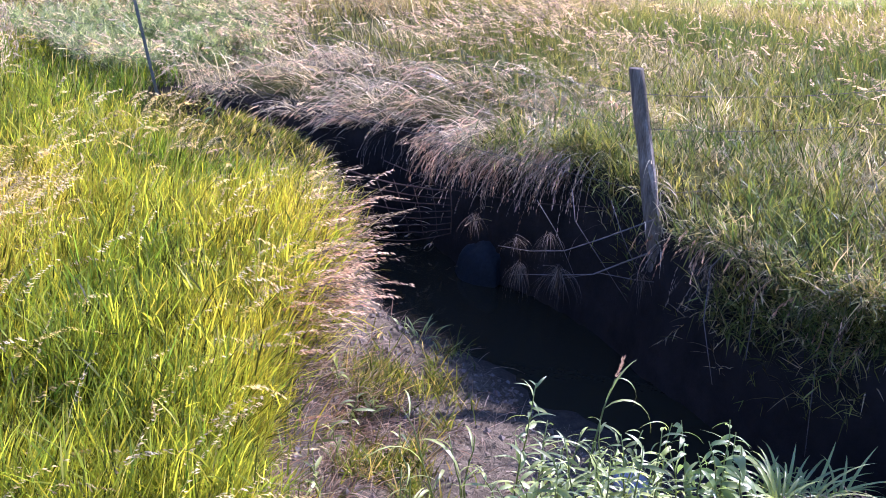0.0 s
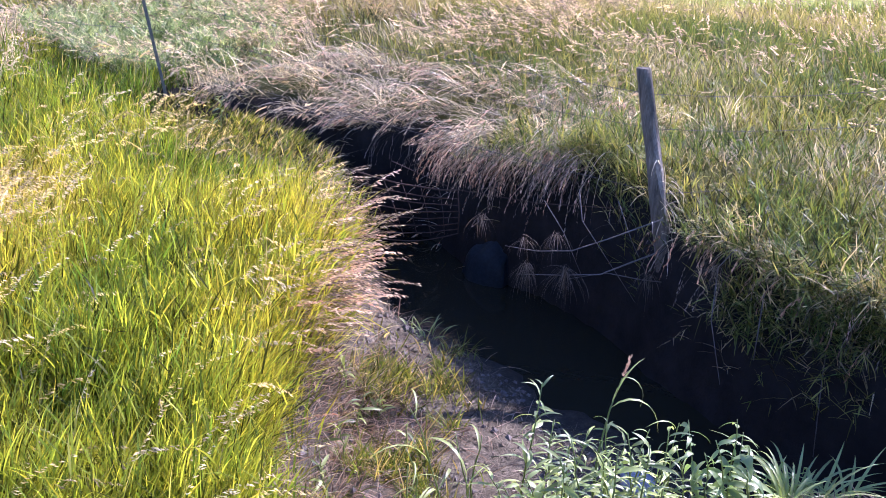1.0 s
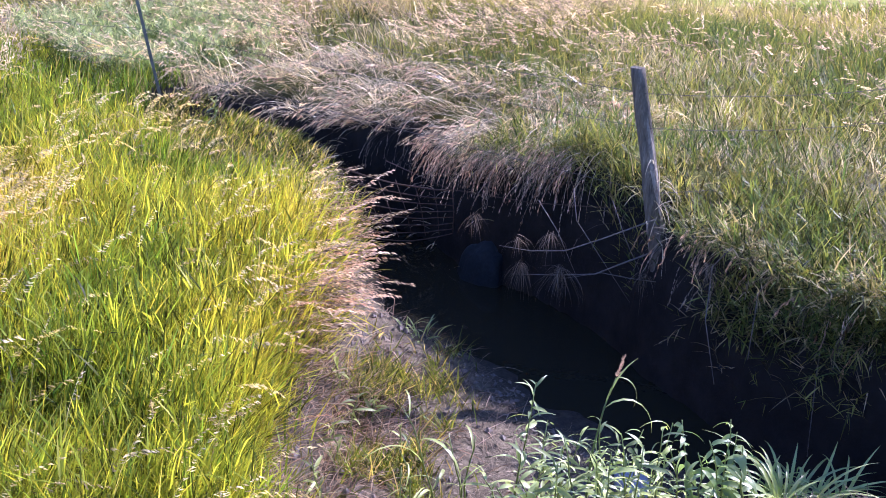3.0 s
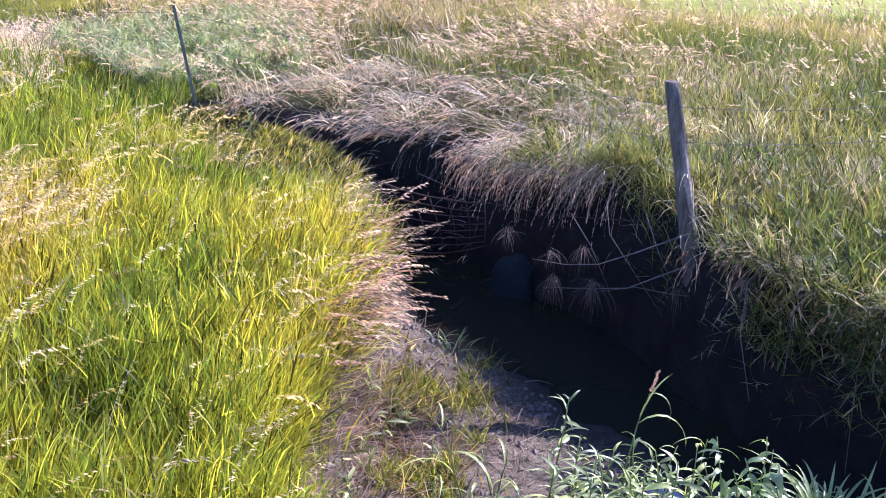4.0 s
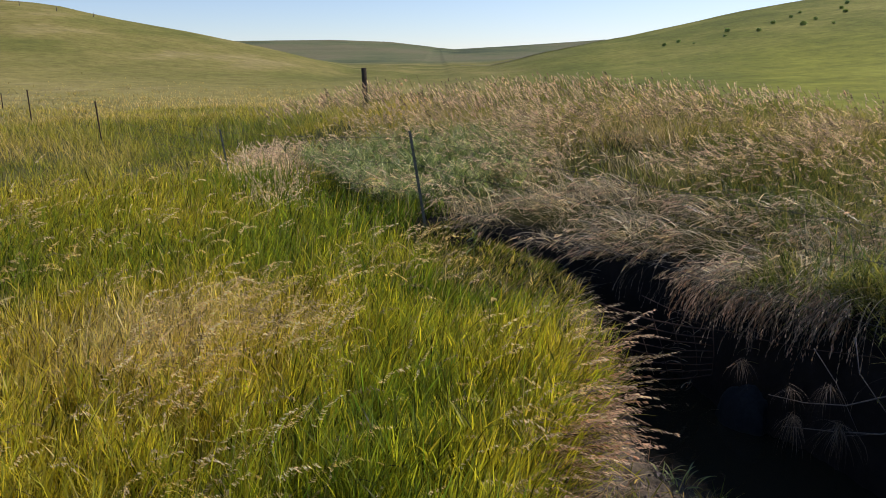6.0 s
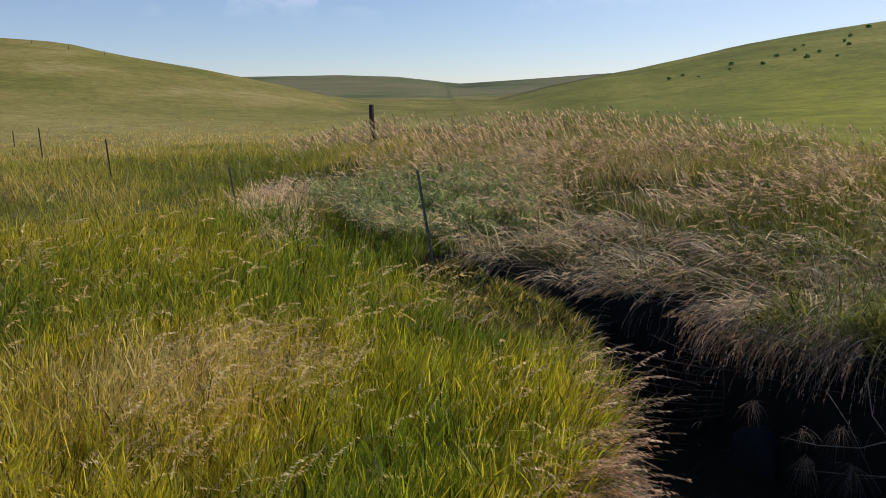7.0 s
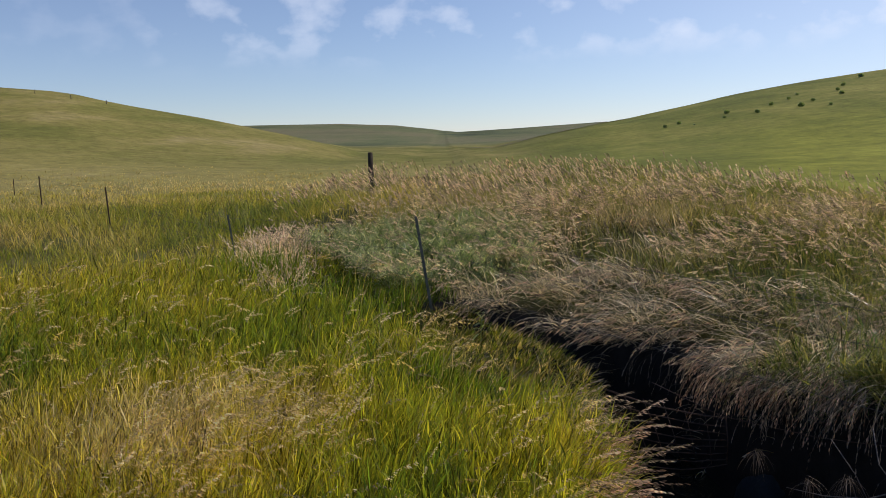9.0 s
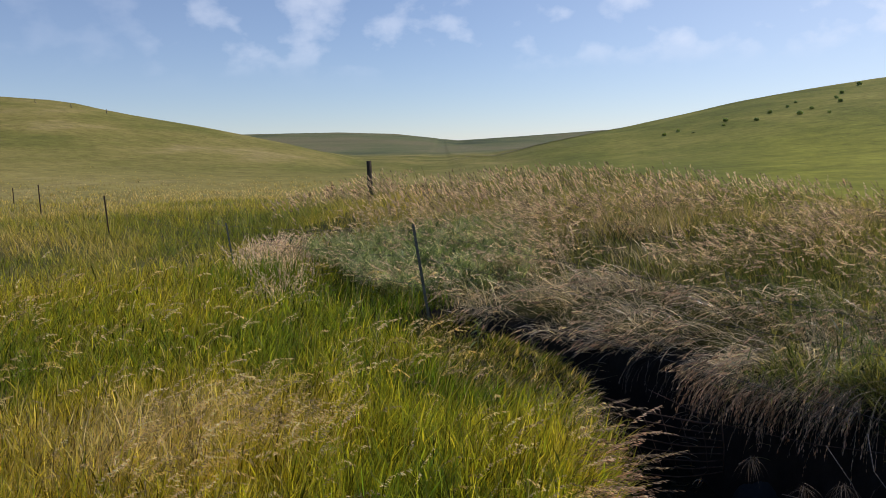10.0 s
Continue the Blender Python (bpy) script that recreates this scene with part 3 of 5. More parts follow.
# ripe grass along the near lip, leaning out over the water
yy = np.concatenate([U(3.2, 6.6, 330), rng.normal(3.9, 0.4, 320)])
yy = yy[U(0, 1, len(yy)) < np.clip(vnoise(yy * 0, yy, 4.0, 51) * 2.4 - 0.4, 0.15, 1) * (1 - 0.55 * sstep(4.4, 4.9, yy)) * (1 - 0.85 * sstep(5.3, 5.9, yy))]
xx = np.interp(yy, LEFT_Y, LEFT_X) - U(-0.12, 1, len(yy)) * (0.3 + np.maximum(margin(yy), 0))
R = np.stack([xx, yy, height(xx, yy) - 0.01], 1)
n = len(R)
A = blades(R, U(0.3, 0.66, n), U(0.0025, 0.004, n), rng.normal(-0.1, 0.4, n), U(0.3, 0.9, n), U(1.3, 1.95, n), U(0.2, 0.75, n), U(0.1, 1, n), 7, 0.15, 1.4)
B = plumes(A[4], 30, U(0.006, 0.016, n), U(0.018, 0.027, n), np.full(n, -0.1), U(0.5, 1, n), U(0.0, 0.9, n), 0.66, 0.24, 0.5)
stuff("lip_grass", [A], GRASS, "long straw-coloured stems leaning out from the near bank")
stuff("lip_seed_heads", [B], SEED, "reddish-brown seed heads hanging over the dark water")

# green and straw shoots bowing from the lip towards the water
yy = U(2.9, 5.3, 1500)
yy = yy[U(0, 1, len(yy)) < np.clip(vnoise(yy * 0, yy, 3.4, 53) * 2.2 - 0.3, 0.15, 1)]
xx = np.interp(yy, LEFT_Y, LEFT_X) + U(-0.2, 0.12, len(yy))
n = len(xx)
R = np.stack([xx, yy, height(xx, yy) - 0.01], 1)
A = leafy(R, U(0.14, 0.34, n), 5, U(0.1, 0.22, n), U(0.005, 0.009, n), rng.normal(-0.1, 0.5, n), np.where(U(0, 1, n) < 0.7, U(0.1, 0.4, n), U(0.5, 0.85, n)), U(0.05, 1, n), 0.8, 0.85, 0.5)
stuff("lip_leaves", A, GRASS, "green and straw shoots bowing over the near lip")

# bent dead stalks between the meadow and the lip
yy = U(4.5, 7.7, 2000)
xx = np.interp(yy, LEFT_Y, LEFT_X) + 0.08 - U(0, 1, len(yy)) * (0.2 + np.maximum(margin(yy), 0))
ok = U(0, 1, len(yy)) < np.clip(vnoise(xx, yy, 5.0, 67) * 2.4 - 0.75, 0.03, 1)
xx, yy = xx[ok], yy[ok]
n = len(xx)
R = np.stack([xx, yy, height(xx, yy) - 0.01], 1)
A = blades(R, U(0.12, 0.4, n), U(0.004, 0.007, n), rng.normal(-0.2, 0.9, n), U(0.5, 1.3, n), U(1.3, 2.0, n), U(0.35, 1, n), U(0, 0.75, n), 4)
stuff("dead_stalks", [A], STRAW, "bent brown dead stalks along the near lip")

# thatch of dead grass down the near slope, thinning onto the sand
yy = U(1.6, 4.9, 15000)
xx = np.interp(yy, LEFT_Y, LEFT_X) + np.abs(rng.normal(0, 0.42, len(yy))) - 0.1
ok = U(0, 1, len(yy)) < np.clip(vnoise(xx, yy, 3.0, 61) * 2.2 - 0.6, 0.05, 1) * (1 - 0.7 * sstep(3.4, 4.0, yy))
xx, yy = xx[ok], yy[ok]
n = len(xx)
R = np.stack([xx, yy, height(xx, yy) - 0.005], 1)
A = blades(R, U(0.06, 0.24, n), U(0.003, 0.007, n), U(-1.9, 1.5, n), U(0.6, 1.5, n), U(1.3, 2.1, n), U(0.6, 1.0, n), U(0, 0.55, n), 3)
stuff("dead_grass", [A], SEED, "matted dead grass on the slope above the sand")
yy = U(1.6, 4.4, 24000)
xx = np.interp(yy, LEFT_Y, LEFT_X) + U(0.05, 1.0, len(yy))
ok = U(0, 1, len(yy)) < np.clip(sstep(0.42, 0.75, 0.6 * vnoise(xx, yy, 4.4, 63) + 0.4 * vnoise(xx, yy, 13.0, 62)), 0.02, 0.8) * (1 - 0.85 * sstep(0.5, 0.95, xx - np.interp(yy, LEFT_Y, LEFT_X)))
xx, yy = xx[ok], yy[ok]
n = len(xx)
R = np.stack([xx, yy, height(xx, yy) - 0.005], 1)
A = blades(R, U(0.05, 0.2, n), U(0.005, 0.01, n), U(-math.pi, math.pi, n), U(0.1, 0.9, n), U(0.6, 1.7, n), np.where(U(0, 1, n) < 0.75, U(0.0, 0.3, n), U(0.5, 0.9, n)), U(0.05, 1, n), 3)
stuff("low_tufts", [A], PASTURE, "small green grass tufts growing on the sandy slope")

yy = U(1.8, 5.2, 22000)
xx = U(0.2, 2.4, len(yy))
xl, xr, xs = ditch(xx, yy)
ok = (xx > xl + 0.1) & (xx < xs - 0.05) & (U(0, 1, len(yy)) < np.clip(vnoise(xx, yy, 5.0, 64) * 2 - 0.4, 0.05, 1))
xx, yy = xx[ok], yy[ok]
n = len(xx)
R = np.stack([xx, yy, height(xx, yy) + 0.004], 1)
A = blades(R, U(0.03, 0.12, n), U(0.002, 0.004, n), U(-math.pi, math.pi, n), U(1.3, 1.6, n), U(1.4, 1.75, n), U(0.2, 0.9, n), U(0, 0.7, n), 2)
stuff("straw_litter", [A], DEAD, "bits of dry straw scattered on the sand")

yy = U(1.7, 5.0, 5200)
xx = U(0.2, 2.4, len(yy))
xl, xr, xs = ditch(xx, yy)
ok = (xx > xl + 0.1) & (xx < xs - 0.05) & (U(0, 1, len(yy)) < np.clip(vnoise(xx, yy, 4.0, 77) * 2.6 - 0.8, 0.03, 1))
xx, yy = xx[ok], yy[ok]
n = len(xx)
R = np.stack([xx, yy, height(xx, yy) + 0.006], 1)
A = blades(R, U(0.015, 0.05, n), U(0.006, 0.016, n), U(-math.pi, math.pi, n), U(1.1, 1.6, n), U(1.3, 1.9, n), U(0.0, 1.0, n), U(0, 0.8, n), 2)
stuff("leaf_litter", [A], DEAD, "curled brown leaf litter strewn over the sand", "leaf litter")

yy = U(1.6, 5.2, 9000)
xx = U(0.2, 2.5, len(yy))
xl, xr, xs = ditch(xx, yy)
ok = (xx > xl + 0.15) & (xx < xs) & (U(0, 1, len(yy)) < np.clip(vnoise(xx, yy, 3.5, 65) * 2.4 - 0.7, 0.04, 1))
xx, yy = xx[ok], yy[ok]
n = len(xx)
r_ = 0.004 + 0.02 * rng.random(n) ** 3
c_ = np.stack([xx, yy, height(xx, yy) + r_ * 0.25], 1)
oct_ = np.array([(1, 0, 0), (0, 1, 0), (-1, 0, 0), (0, -1, 0), (0, 0, 0.8), (0, 0, -0.8)], float)
V = c_[:, None] + oct_[None] * r_[:, None, None] * U(0.6, 1.4, (n, 6, 1))
F = (np.arange(n)[:, None, None] * 6 + np.array([(0, 1, 4), (1, 2, 4), (2, 3, 4), (3, 0, 4), (1, 0, 5), (2, 1, 5), (3, 2, 5), (0, 3, 5)])[None]).reshape(-1, 3)
clods = mesh_object("clods", V.reshape(-1, 3), F, CLOD, smooth=False)
tagged(clods, "small dry clods and pebbles on the sand", "clods", kind="stuff")

# low green spit at the bend
R = scatter(26000, -0.3, 1.3, 5.2, 8.8, lambda x, y: (on_left(x, y) > -0.15) * (on_left(x, y) < margin(y) + 0.3) * sstep(5.4, 6.4, y + 0.9 * vnoise(x, y, 3, 68)) * np.clip(clumps(x, y, 66) * 2 - 0.3, 0.1, 1))
n = len(R)
A = blades(R, U(0.05, 0.2, n) * (0.4 + 1.1 * clumps(R[:, 0], R[:, 1], 69)), U(0.006, 0.012, n), rng.normal(-0.3, 1.2, n), U(0.2, 0.9, n), U(0.8, 1.8, n), np.where(U(0, 1, n) < 0.55, U(0.02, 0.36, n), U(0.55, 1, n)), U(0, 0.9, n), 3)
stuff("bend_grass", [A], GRASS, "short green grass and dead stalks at the ditch bend")

# far bank: undergrowth, then long dry stems combed over the lip
COMB = math.pi + 0.25


def far_side(x, y):
    return (on_right(x, y) > -0.02) * (np.degrees(np.arctan2(x, y)) > -4 - 6 * vnoise(x, y, 1.0, 30))


R = sector(150000, -14, 62, 3.0, 16, lambda x, y: far_side(x, y) * np.clip(clumps(x, y, 33) * 3.2 - 1.1, 0.04, 1))
n = len(R)
x, y = R[:, 0], R[:, 1]
d = np.hypot(x, y)
q = on_right(x, y)
lip = np.exp(-np.clip(q, 0, 9) / 0.4)
combed = sstep(4.0, 5.0, y) * (1 - sstep(1.0, 2.2, q))
patch = 0.5 * vnoise(x, y, 0.9, 31) + 0.5 * vnoise(x, y, 2.4, 32)
dry = np.clip(0.31 + 0.2 * combed + 1.5 * (patch - 0.5) - 0.12 * sstep(26, 34, np.degrees(np.arctan2(x, y))) + rng.normal(0, 0.16, n), 0, 1)
ln = U(0.12, 0.42, n) * (0.5 + 0.9 * clumps(x, y, 36)) * (1 - 0.55 * lip) * (1 - 0.5 * combed)
wd = (0.003 + 0.0008 * d) * U(0.6, 1.4, n)
to = COMB + rng.normal(0, 1.6, n)
green = dry < 0.42
for g_, m_, nm, lb in ((green, FIELD, "bank_grass", "green grass blades growing along the far bank"),
                       (~green, STRAW, "bank_thatch", "dead straw-coloured undergrowth along the far bank")):
    n = int(g_.sum())
    A = blades(R[g_], ln[g_], wd[g_], to[g_], U(0.05, 0.6, n) + 0.3 * lip[g_], U(0.5, 1.7, n) + 0.4 * lip[g_], (dry * 0.82)[g_], U(0, 0.9, n), 3, 0.1)
    stuff(nm, [A], m_, lb)
def comb_keep(x, y):
    az_ = np.degrees(np.arctan2(x, y))
    return (far_side(x, y) * sstep(-1.0, 2.5, az_ - 1.5 * np.maximum(y - 8.6, 0)) * sstep(4.9, 5.7, y) * (1 - 0.9 * sstep(1.4, 3.4, on_right(x, y)))
            * (1 - 0.85 * sstep(22, 28, az_) * (1 - sstep(5.5, 6.3, y))) * (1 - sstep(36, 44, az_)))


# loose stems between the tussocks, and tussocks that each lean their own way
R = sector(11000, -8, 50, 3.8, 13, lambda x, y: comb_keep(x, y) * np.clip(0.6 * vnoise(x, y, 1.6, 34) + 0.4 * vnoise(x, y, 4.0, 35), 0, 1) ** 2 * 2.0)
C = sector(1400, -8, 50, 3.8, 13, lambda x, y: comb_keep(x, y) * np.clip(vnoise(x, y, 2.2, 36) * 2.4 - 0.5, 0.05, 1))
k = np.repeat(np.arange(len(C)), 34)
m = len(k)
T = C[k] + np.stack([rng.normal(0, 0.1, m), rng.normal(0, 0.06, m), np.zeros(m)], 1)
T[:, 2] = height(T[:, 0], T[:, 1]) - 0.01
R = np.concatenate([R, T])
n = len(R)
own = np.concatenate([np.zeros(n - m), rng.normal(0, 0.4, len(C))[k]])
ctone = np.concatenate([np.zeros(n - m), rng.normal(0, 0.22, len(C))[k]])
clen = np.concatenate([np.full(n - m, 0.9), U(0.65, 1.2, len(C))[k]])
csh = np.concatenate([np.full(n - m, 0.0), rng.normal(0, 0.22, len(C))[k]])
x, y = R[:, 0], R[:, 1]
d = np.hypot(x, y)
q = on_right(x, y)
lip = np.exp(-np.clip(q, 0, 9) / 0.35)
swirl = 0.7 * (vnoise(x, y, 0.9, 38) - 0.5)
to = COMB + swirl + own + rng.normal(0, 0.16, n)
A = blades(R, U(0.35, 0.8, n) * (1 - 0.52 * lip) * clen, (0.004 + 0.0007 * d) * U(0.6, 1.5, n), to,
           U(0.65, 1.3, n) + 0.1 * lip, U(1.5, 2.4, n) + 0.4 * lip, np.clip(np.where(U(0, 1, n) < 0.62, rng.normal(0.85, 0.12, n), rng.normal(0.42, 0.16, n)) + ctone, 0, 1), np.clip(U(0.05, 1, n) + csh, 0, 1), 6, 0.1, 1.3)
stuff("combed_grass", [A], STRAW, "long dry grass combed flat and arching over the undercut bank")
k = rng.choice(n, int(n * 0.3), replace=False)
B = plumes(A[4][k], 14, U(0.004, 0.01, len(k)), U(0.026, 0.04, len(k)), to[k], U(0.3, 0.9, len(k)), U(0.1, 1, len(k)), 0.74, 0.26, 0.5)
stuff("combed_seed_heads", [B], SEED, "pinkish straw seed heads along the combed grass")
R = sector(15000, 22, 62, 3.2, 10, lambda x, y: far_side(x, y) * (np.hypot(x - 2.85, y - 3.95) > 0.34) * np.clip(clumps(x, y, 73) * 3.4 - 1.05, 0.05, 1))
n = len(R)
tn = np.clip(rng.normal(0.2, 0.12, n) + 0.5 * (vnoise(R[:, 0], R[:, 1], 1.5, 74) - 0.5), 0, 1)
A = leafy(R, U(0.12, 0.36, n), 5, U(0.09, 0.19, n), U(0.006, 0.0115, n), COMB + rng.normal(0, 1.2, n), tn, U(0.05, 1, n), 1.5, 0.6, 0.75, 2)
stuff("broad_grass", A, FIELD, "short broad green grass blades beside the wooden post")
R = sector(36000, -4, 60, 4.5, 14, lambda x, y: far_side(x, y) * (0.25 + 0.75 * sstep(7.5, 11, np.hypot(x, y))) * sstep(0.3, 1.3, on_right(x, y)) * (1 - 0.95 * (y > 8.8) * (1 - sstep(4, 8, np.degrees(np.arctan2(x, y))))) * (1 - 0.75 * sstep(26, 34, np.degrees(np.arctan2(x, y)))) * np.clip((0.6 * vnoise(x, y, 1.0, 37) + 0.4 * vnoise(x, y, 2.6, 29)) * 4.6 - 2.1, 0.02, 1))
n = len(R)
d = np.hypot(R[:, 0], R[:, 1])
to = COMB + rng.normal(0, 0.9, n)
A = blades(R, U(0.4, 0.74, n), 0.0018 + 0.0003 * d, to, U(0.0, 0.4, n), U(0.8, 2.2, n), U(0.1, 0.6, n), U(0.1, 0.8, n), 5, 0.1, 1.8)
B = plumes(A[4], 20, U(0.006, 0.02, n), (0.012 + 0.0014 * d) * U(0.7, 1.2, n), to, U(0.2, 0.8, n), U(0.0, 0.9, n), 0.8, 0.28, 0.5)
stuff("bank_stems", [A], FIELD, "straw-coloured grass stems behind the bank")
stuff("bank_seed_heads", [B], SEED, "pale fuzzy seed heads behind the bank")

# grass hanging straight down the undercut face, its colour darkened to stand for shade
yy = np.concatenate([U(2.2, 7.4, 220), rng.normal(5.5, 0.3, 120), rng.normal(2.9, 0.35, 160)])
ok = U(0, 1, len(yy)) < np.clip(vnoise(yy * 0, yy, 5.0, 39) * 2.6 - 0.8, 0.03, 1)
yy = yy[ok]
xx = np.interp(yy, RIGHT_Y, RIGHT_X) + U(-0.02, 0.15, len(yy))
R = np.stack([xx, yy, np.maximum(height(xx, yy), -0.2) - 0.02], 1)
n = len(R)
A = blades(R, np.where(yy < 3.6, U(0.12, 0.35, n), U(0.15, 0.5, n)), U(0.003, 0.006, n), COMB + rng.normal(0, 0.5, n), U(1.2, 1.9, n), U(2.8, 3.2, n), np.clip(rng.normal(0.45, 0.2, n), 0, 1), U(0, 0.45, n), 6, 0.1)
m = n // 2
B = heads(A[4][:m], 18, U(0.016, 0.026, m), U(0.5, 0.95, m), U(0.1, 0.7, m), 0.12, 0.6)
stuff("hanging_grass", [A], DEAD, "dry grass hanging down the bank face, shade put into its colour")
stuff("hanging_seed_heads", [B], DEAD, "straw seed heads hanging down the bank face, darkened as if shaded")

# bundles of seeding grass fallen over the lip beside the wooden post
P, L = [], []
for c in range(54):
    y0 = U(4.85, 6.25) if c < 46 else U(2.7, 4.0)
    x0 = float(np.interp(y0, RIGHT_Y, RIGHT_X)) + U(-0.1, 0.08)
    z0 = float(height(x0 + 0.25, y0)) + U(-0.06, 0.06)
    m = int(U(3, 11))
    P.append(np.array([x0, y0, z0]) + rng.normal(0, 1, (m, 3)) * np.array([0.04, 0.06, 0.03]))
    L.append(U(0.6, 1.1, m) * (U(0.35, 0.72) if c < 46 else U(0.2, 0.4)))
R, L = np.concatenate(P), np.concatenate(L)
n = len(R)
to = COMB + rng.normal(0, 0.45, n)
A = blades(R, L, U(0.003, 0.0055, n), to, U(0.7, 1.5, n), U(2.8, 3.2, n), U(0.35, 0.8, n), U(0.0, 0.6, n), 7, 0.1)
B = plumes(A[4], 20, U(0.005, 0.014, n), U(0.018, 0.03, n), to, U(0.6, 1, n), U(0.0, 0.7, n), 0.5, 0.27, 1.0)
stuff("fallen_grass", [A], STRAW, "bundles of tan grass fallen over the ditch lip")
stuff("fallen_seed_heads", [B], SEED, "tan seed heads drooping over the ditch lip")

# green shoots spilling over the lip beside the wooden post
yy = U(4.5, 6.0, 900)
yy = yy[U(0, 1, len(yy)) < np.clip(vnoise(yy * 0, yy, 3.0, 75) * 2.2 - 0.4, 0.1, 1)]
xx = np.interp(yy, RIGHT_Y, RIGHT_X) + U(-0.1, 0.4, len(yy))
n = len(xx)
R = np.stack([xx, yy, height(np.interp(yy, RIGHT_Y, RIGHT_X) + 0.3, yy) - np.clip(0.2 - (xx - np.interp(yy, RIGHT_Y, RIGHT_X)), 0, 0.3) * U(0, 1, n)], 1)
A = leafy(R, U(0.12, 0.34, n), 6, U(0.1, 0.2, n), U(0.005, 0.01, n), COMB + rng.normal(0, 0.7, n), np.clip(rng.normal(0.2, 0.13, n), 0, 1), U(0.1, 1, n), 1.2, 0.75, 0.6)
stuff("lip_shoots", A, FIELD, "green grass shoots spilling over the ditch lip")

# tufts rooted in the shaded bank face
yy, drop = U(2.1, 3.75, 3200), np.abs(rng.normal(0, 0.24, 3200))
ok = U(0, 1, len(yy)) < sstep(0.4, 0.7, vnoise(drop, yy, 4.0, 71)) * 0.7
yy, drop = yy[ok], drop[ok]
n = len(yy)
R = np.stack([np.interp(yy, RIGHT_Y, RIGHT_X) + U(-0.14, 0.05, n), yy, 0.05 - drop], 1)
dead = U(0, 1, n) < 0.25
A = leafy(R, U(0.08, 0.26, n), 7, U(0.07, 0.16, n), U(0.005, 0.0095, n), COMB + rng.normal(0, 0.9, n), np.where(dead, U(0.5, 0.85, n), U(0.0, 0.32, n)), U(0, 1, n), 1.2, 0.9, 0.8)
stuff("face_tufts", A, FIELD, "green and dead tufts spilling down the bank face")

# leafy green growth behind the steel post
R = sector(120000, -13, 10, 8.6, 15, lambda x, y: (on_right(x, y) > -0.05) * (1 - sstep(12.6, 14.8, y)) * sstep(0, 2.5, 9 - np.degrees(np.arctan2(x, y)) - 4 * vnoise(x, y, 1.2, 43) - 12 * (y < 9.6)) * np.clip(clumps(x, y, 44) * 3.4 - 1.1, 0.03, 1))
n = len(R)
R[:, 2] += U(0, 1, n) ** 0.7 * 0.55 * clumps(R[:, 0], R[:, 1], 27)
A = blades(R, U(0.06, 0.2, n), U(0.009, 0.02, n), U(-math.pi, math.pi, n), U(0.1, 1.3, n), U(0.9, 2.1, n), np.clip(U(0, 1.0, n) ** 1.2 + 0.7 * (vnoise(R[:, 0], R[:, 1], 1.4, 26) - 0.5), 0, 1), U(0.2, 1, n), 3)
stuff("leafy_weeds", [A], HERB, "dense blue-green leafy weeds beyond the ditch", "weeds")
R = sector(5200, -14, 9, 8.8, 16, lambda x, y: (on_right(x, y) > 0.05) * np.clip(vnoise(x, y, 1.3, 76) * 3.0 - 1.1, 0.06, 1))
n = len(R)
to = COMB + rng.normal(0, 1.0, n)
A = blades(R, U(0.35, 0.66, n), U(0.004, 0.008, n), to, U(0.1, 0.5, n), U(1.0, 2.2, n), U(0.3, 0.9, n), U(0.1, 1, n), 5, 0.1, 1.6)
B = plumes(A[4], 14, U(0.006, 0.02, n), U(0.022, 0.034, n), to, U(0.25, 0.7, n), U(0.2, 1, n), 0.78, 0.3, 0.5)
stuff("weed_patch_stems", [A], STRAW, "dry grass stems standing among the leafy weeds")
stuff("weed_patch_heads", [B], SEED, "pale seed heads above the leafy weeds")
R = scatter(9000, -4.4, -1.4, 9.6, 15.6, lambda x, y: np.exp(-((np.degrees(np.arctan2(x, y)) + 11.9) / 1.7) ** 2 - ((y - 12.6) / 2.2) ** 2))
n = len(R)
A = blades(R, U(0.2, 0.5, n), U(0.008, 0.015, n), U(-math.pi, math.pi, n), U(0.1, 0.7, n), U(0.6, 1.8, n), U(0.6, 1.0, n), U(0.2, 1, n), 3)
stuff("dead_patch", [A], STRAW, "patch of bleached dead grass by the fence line")
B = heads(A[4], 9, U(0.024, 0.036, n), U(0.4, 0.8, n), U(0.2, 1, n), 0.24, 0.62, 0.3, 0.5)
stuff("dead_patch_heads", [B], SEED, "pale seed heads of the bleached grass patch")
# dark reed clump by the second steel post
R = scatter(1600, -3.4, -1.8, 10.4, 12.2, lambda x, y: np.exp(-(((x + 2.55) / 0.4) ** 2 + ((y - 11.3) / 0.5) ** 2)))
n = len(R)
A = blades(R, U(0.4, 0.75, n), U(0.008, 0.014, n), U(-math.pi, math.pi, n), U(0.0, 0.25, n), U(0.2, 0.8, n), U(0, 0.18, n), U(0.2, 0.9, n), 4)
stuff("reed_clump", [A], GRASS, "dark green upright reeds beside the fence line", "reeds")

# the tall growth gives way to grazed pasture
def field_edge(x, y):
    az_ = np.degrees(np.arctan2(x, y))
    return np.hypot(x, y) < np.interp(az_, (-45, -4, 2, 12, 20, 28, 40, 46, 52), (52, 48, 45, 45, 25, 17, 20, 26, 26)) * (0.85 + 0.3 * vnoise(x, y, 0.4, 49))


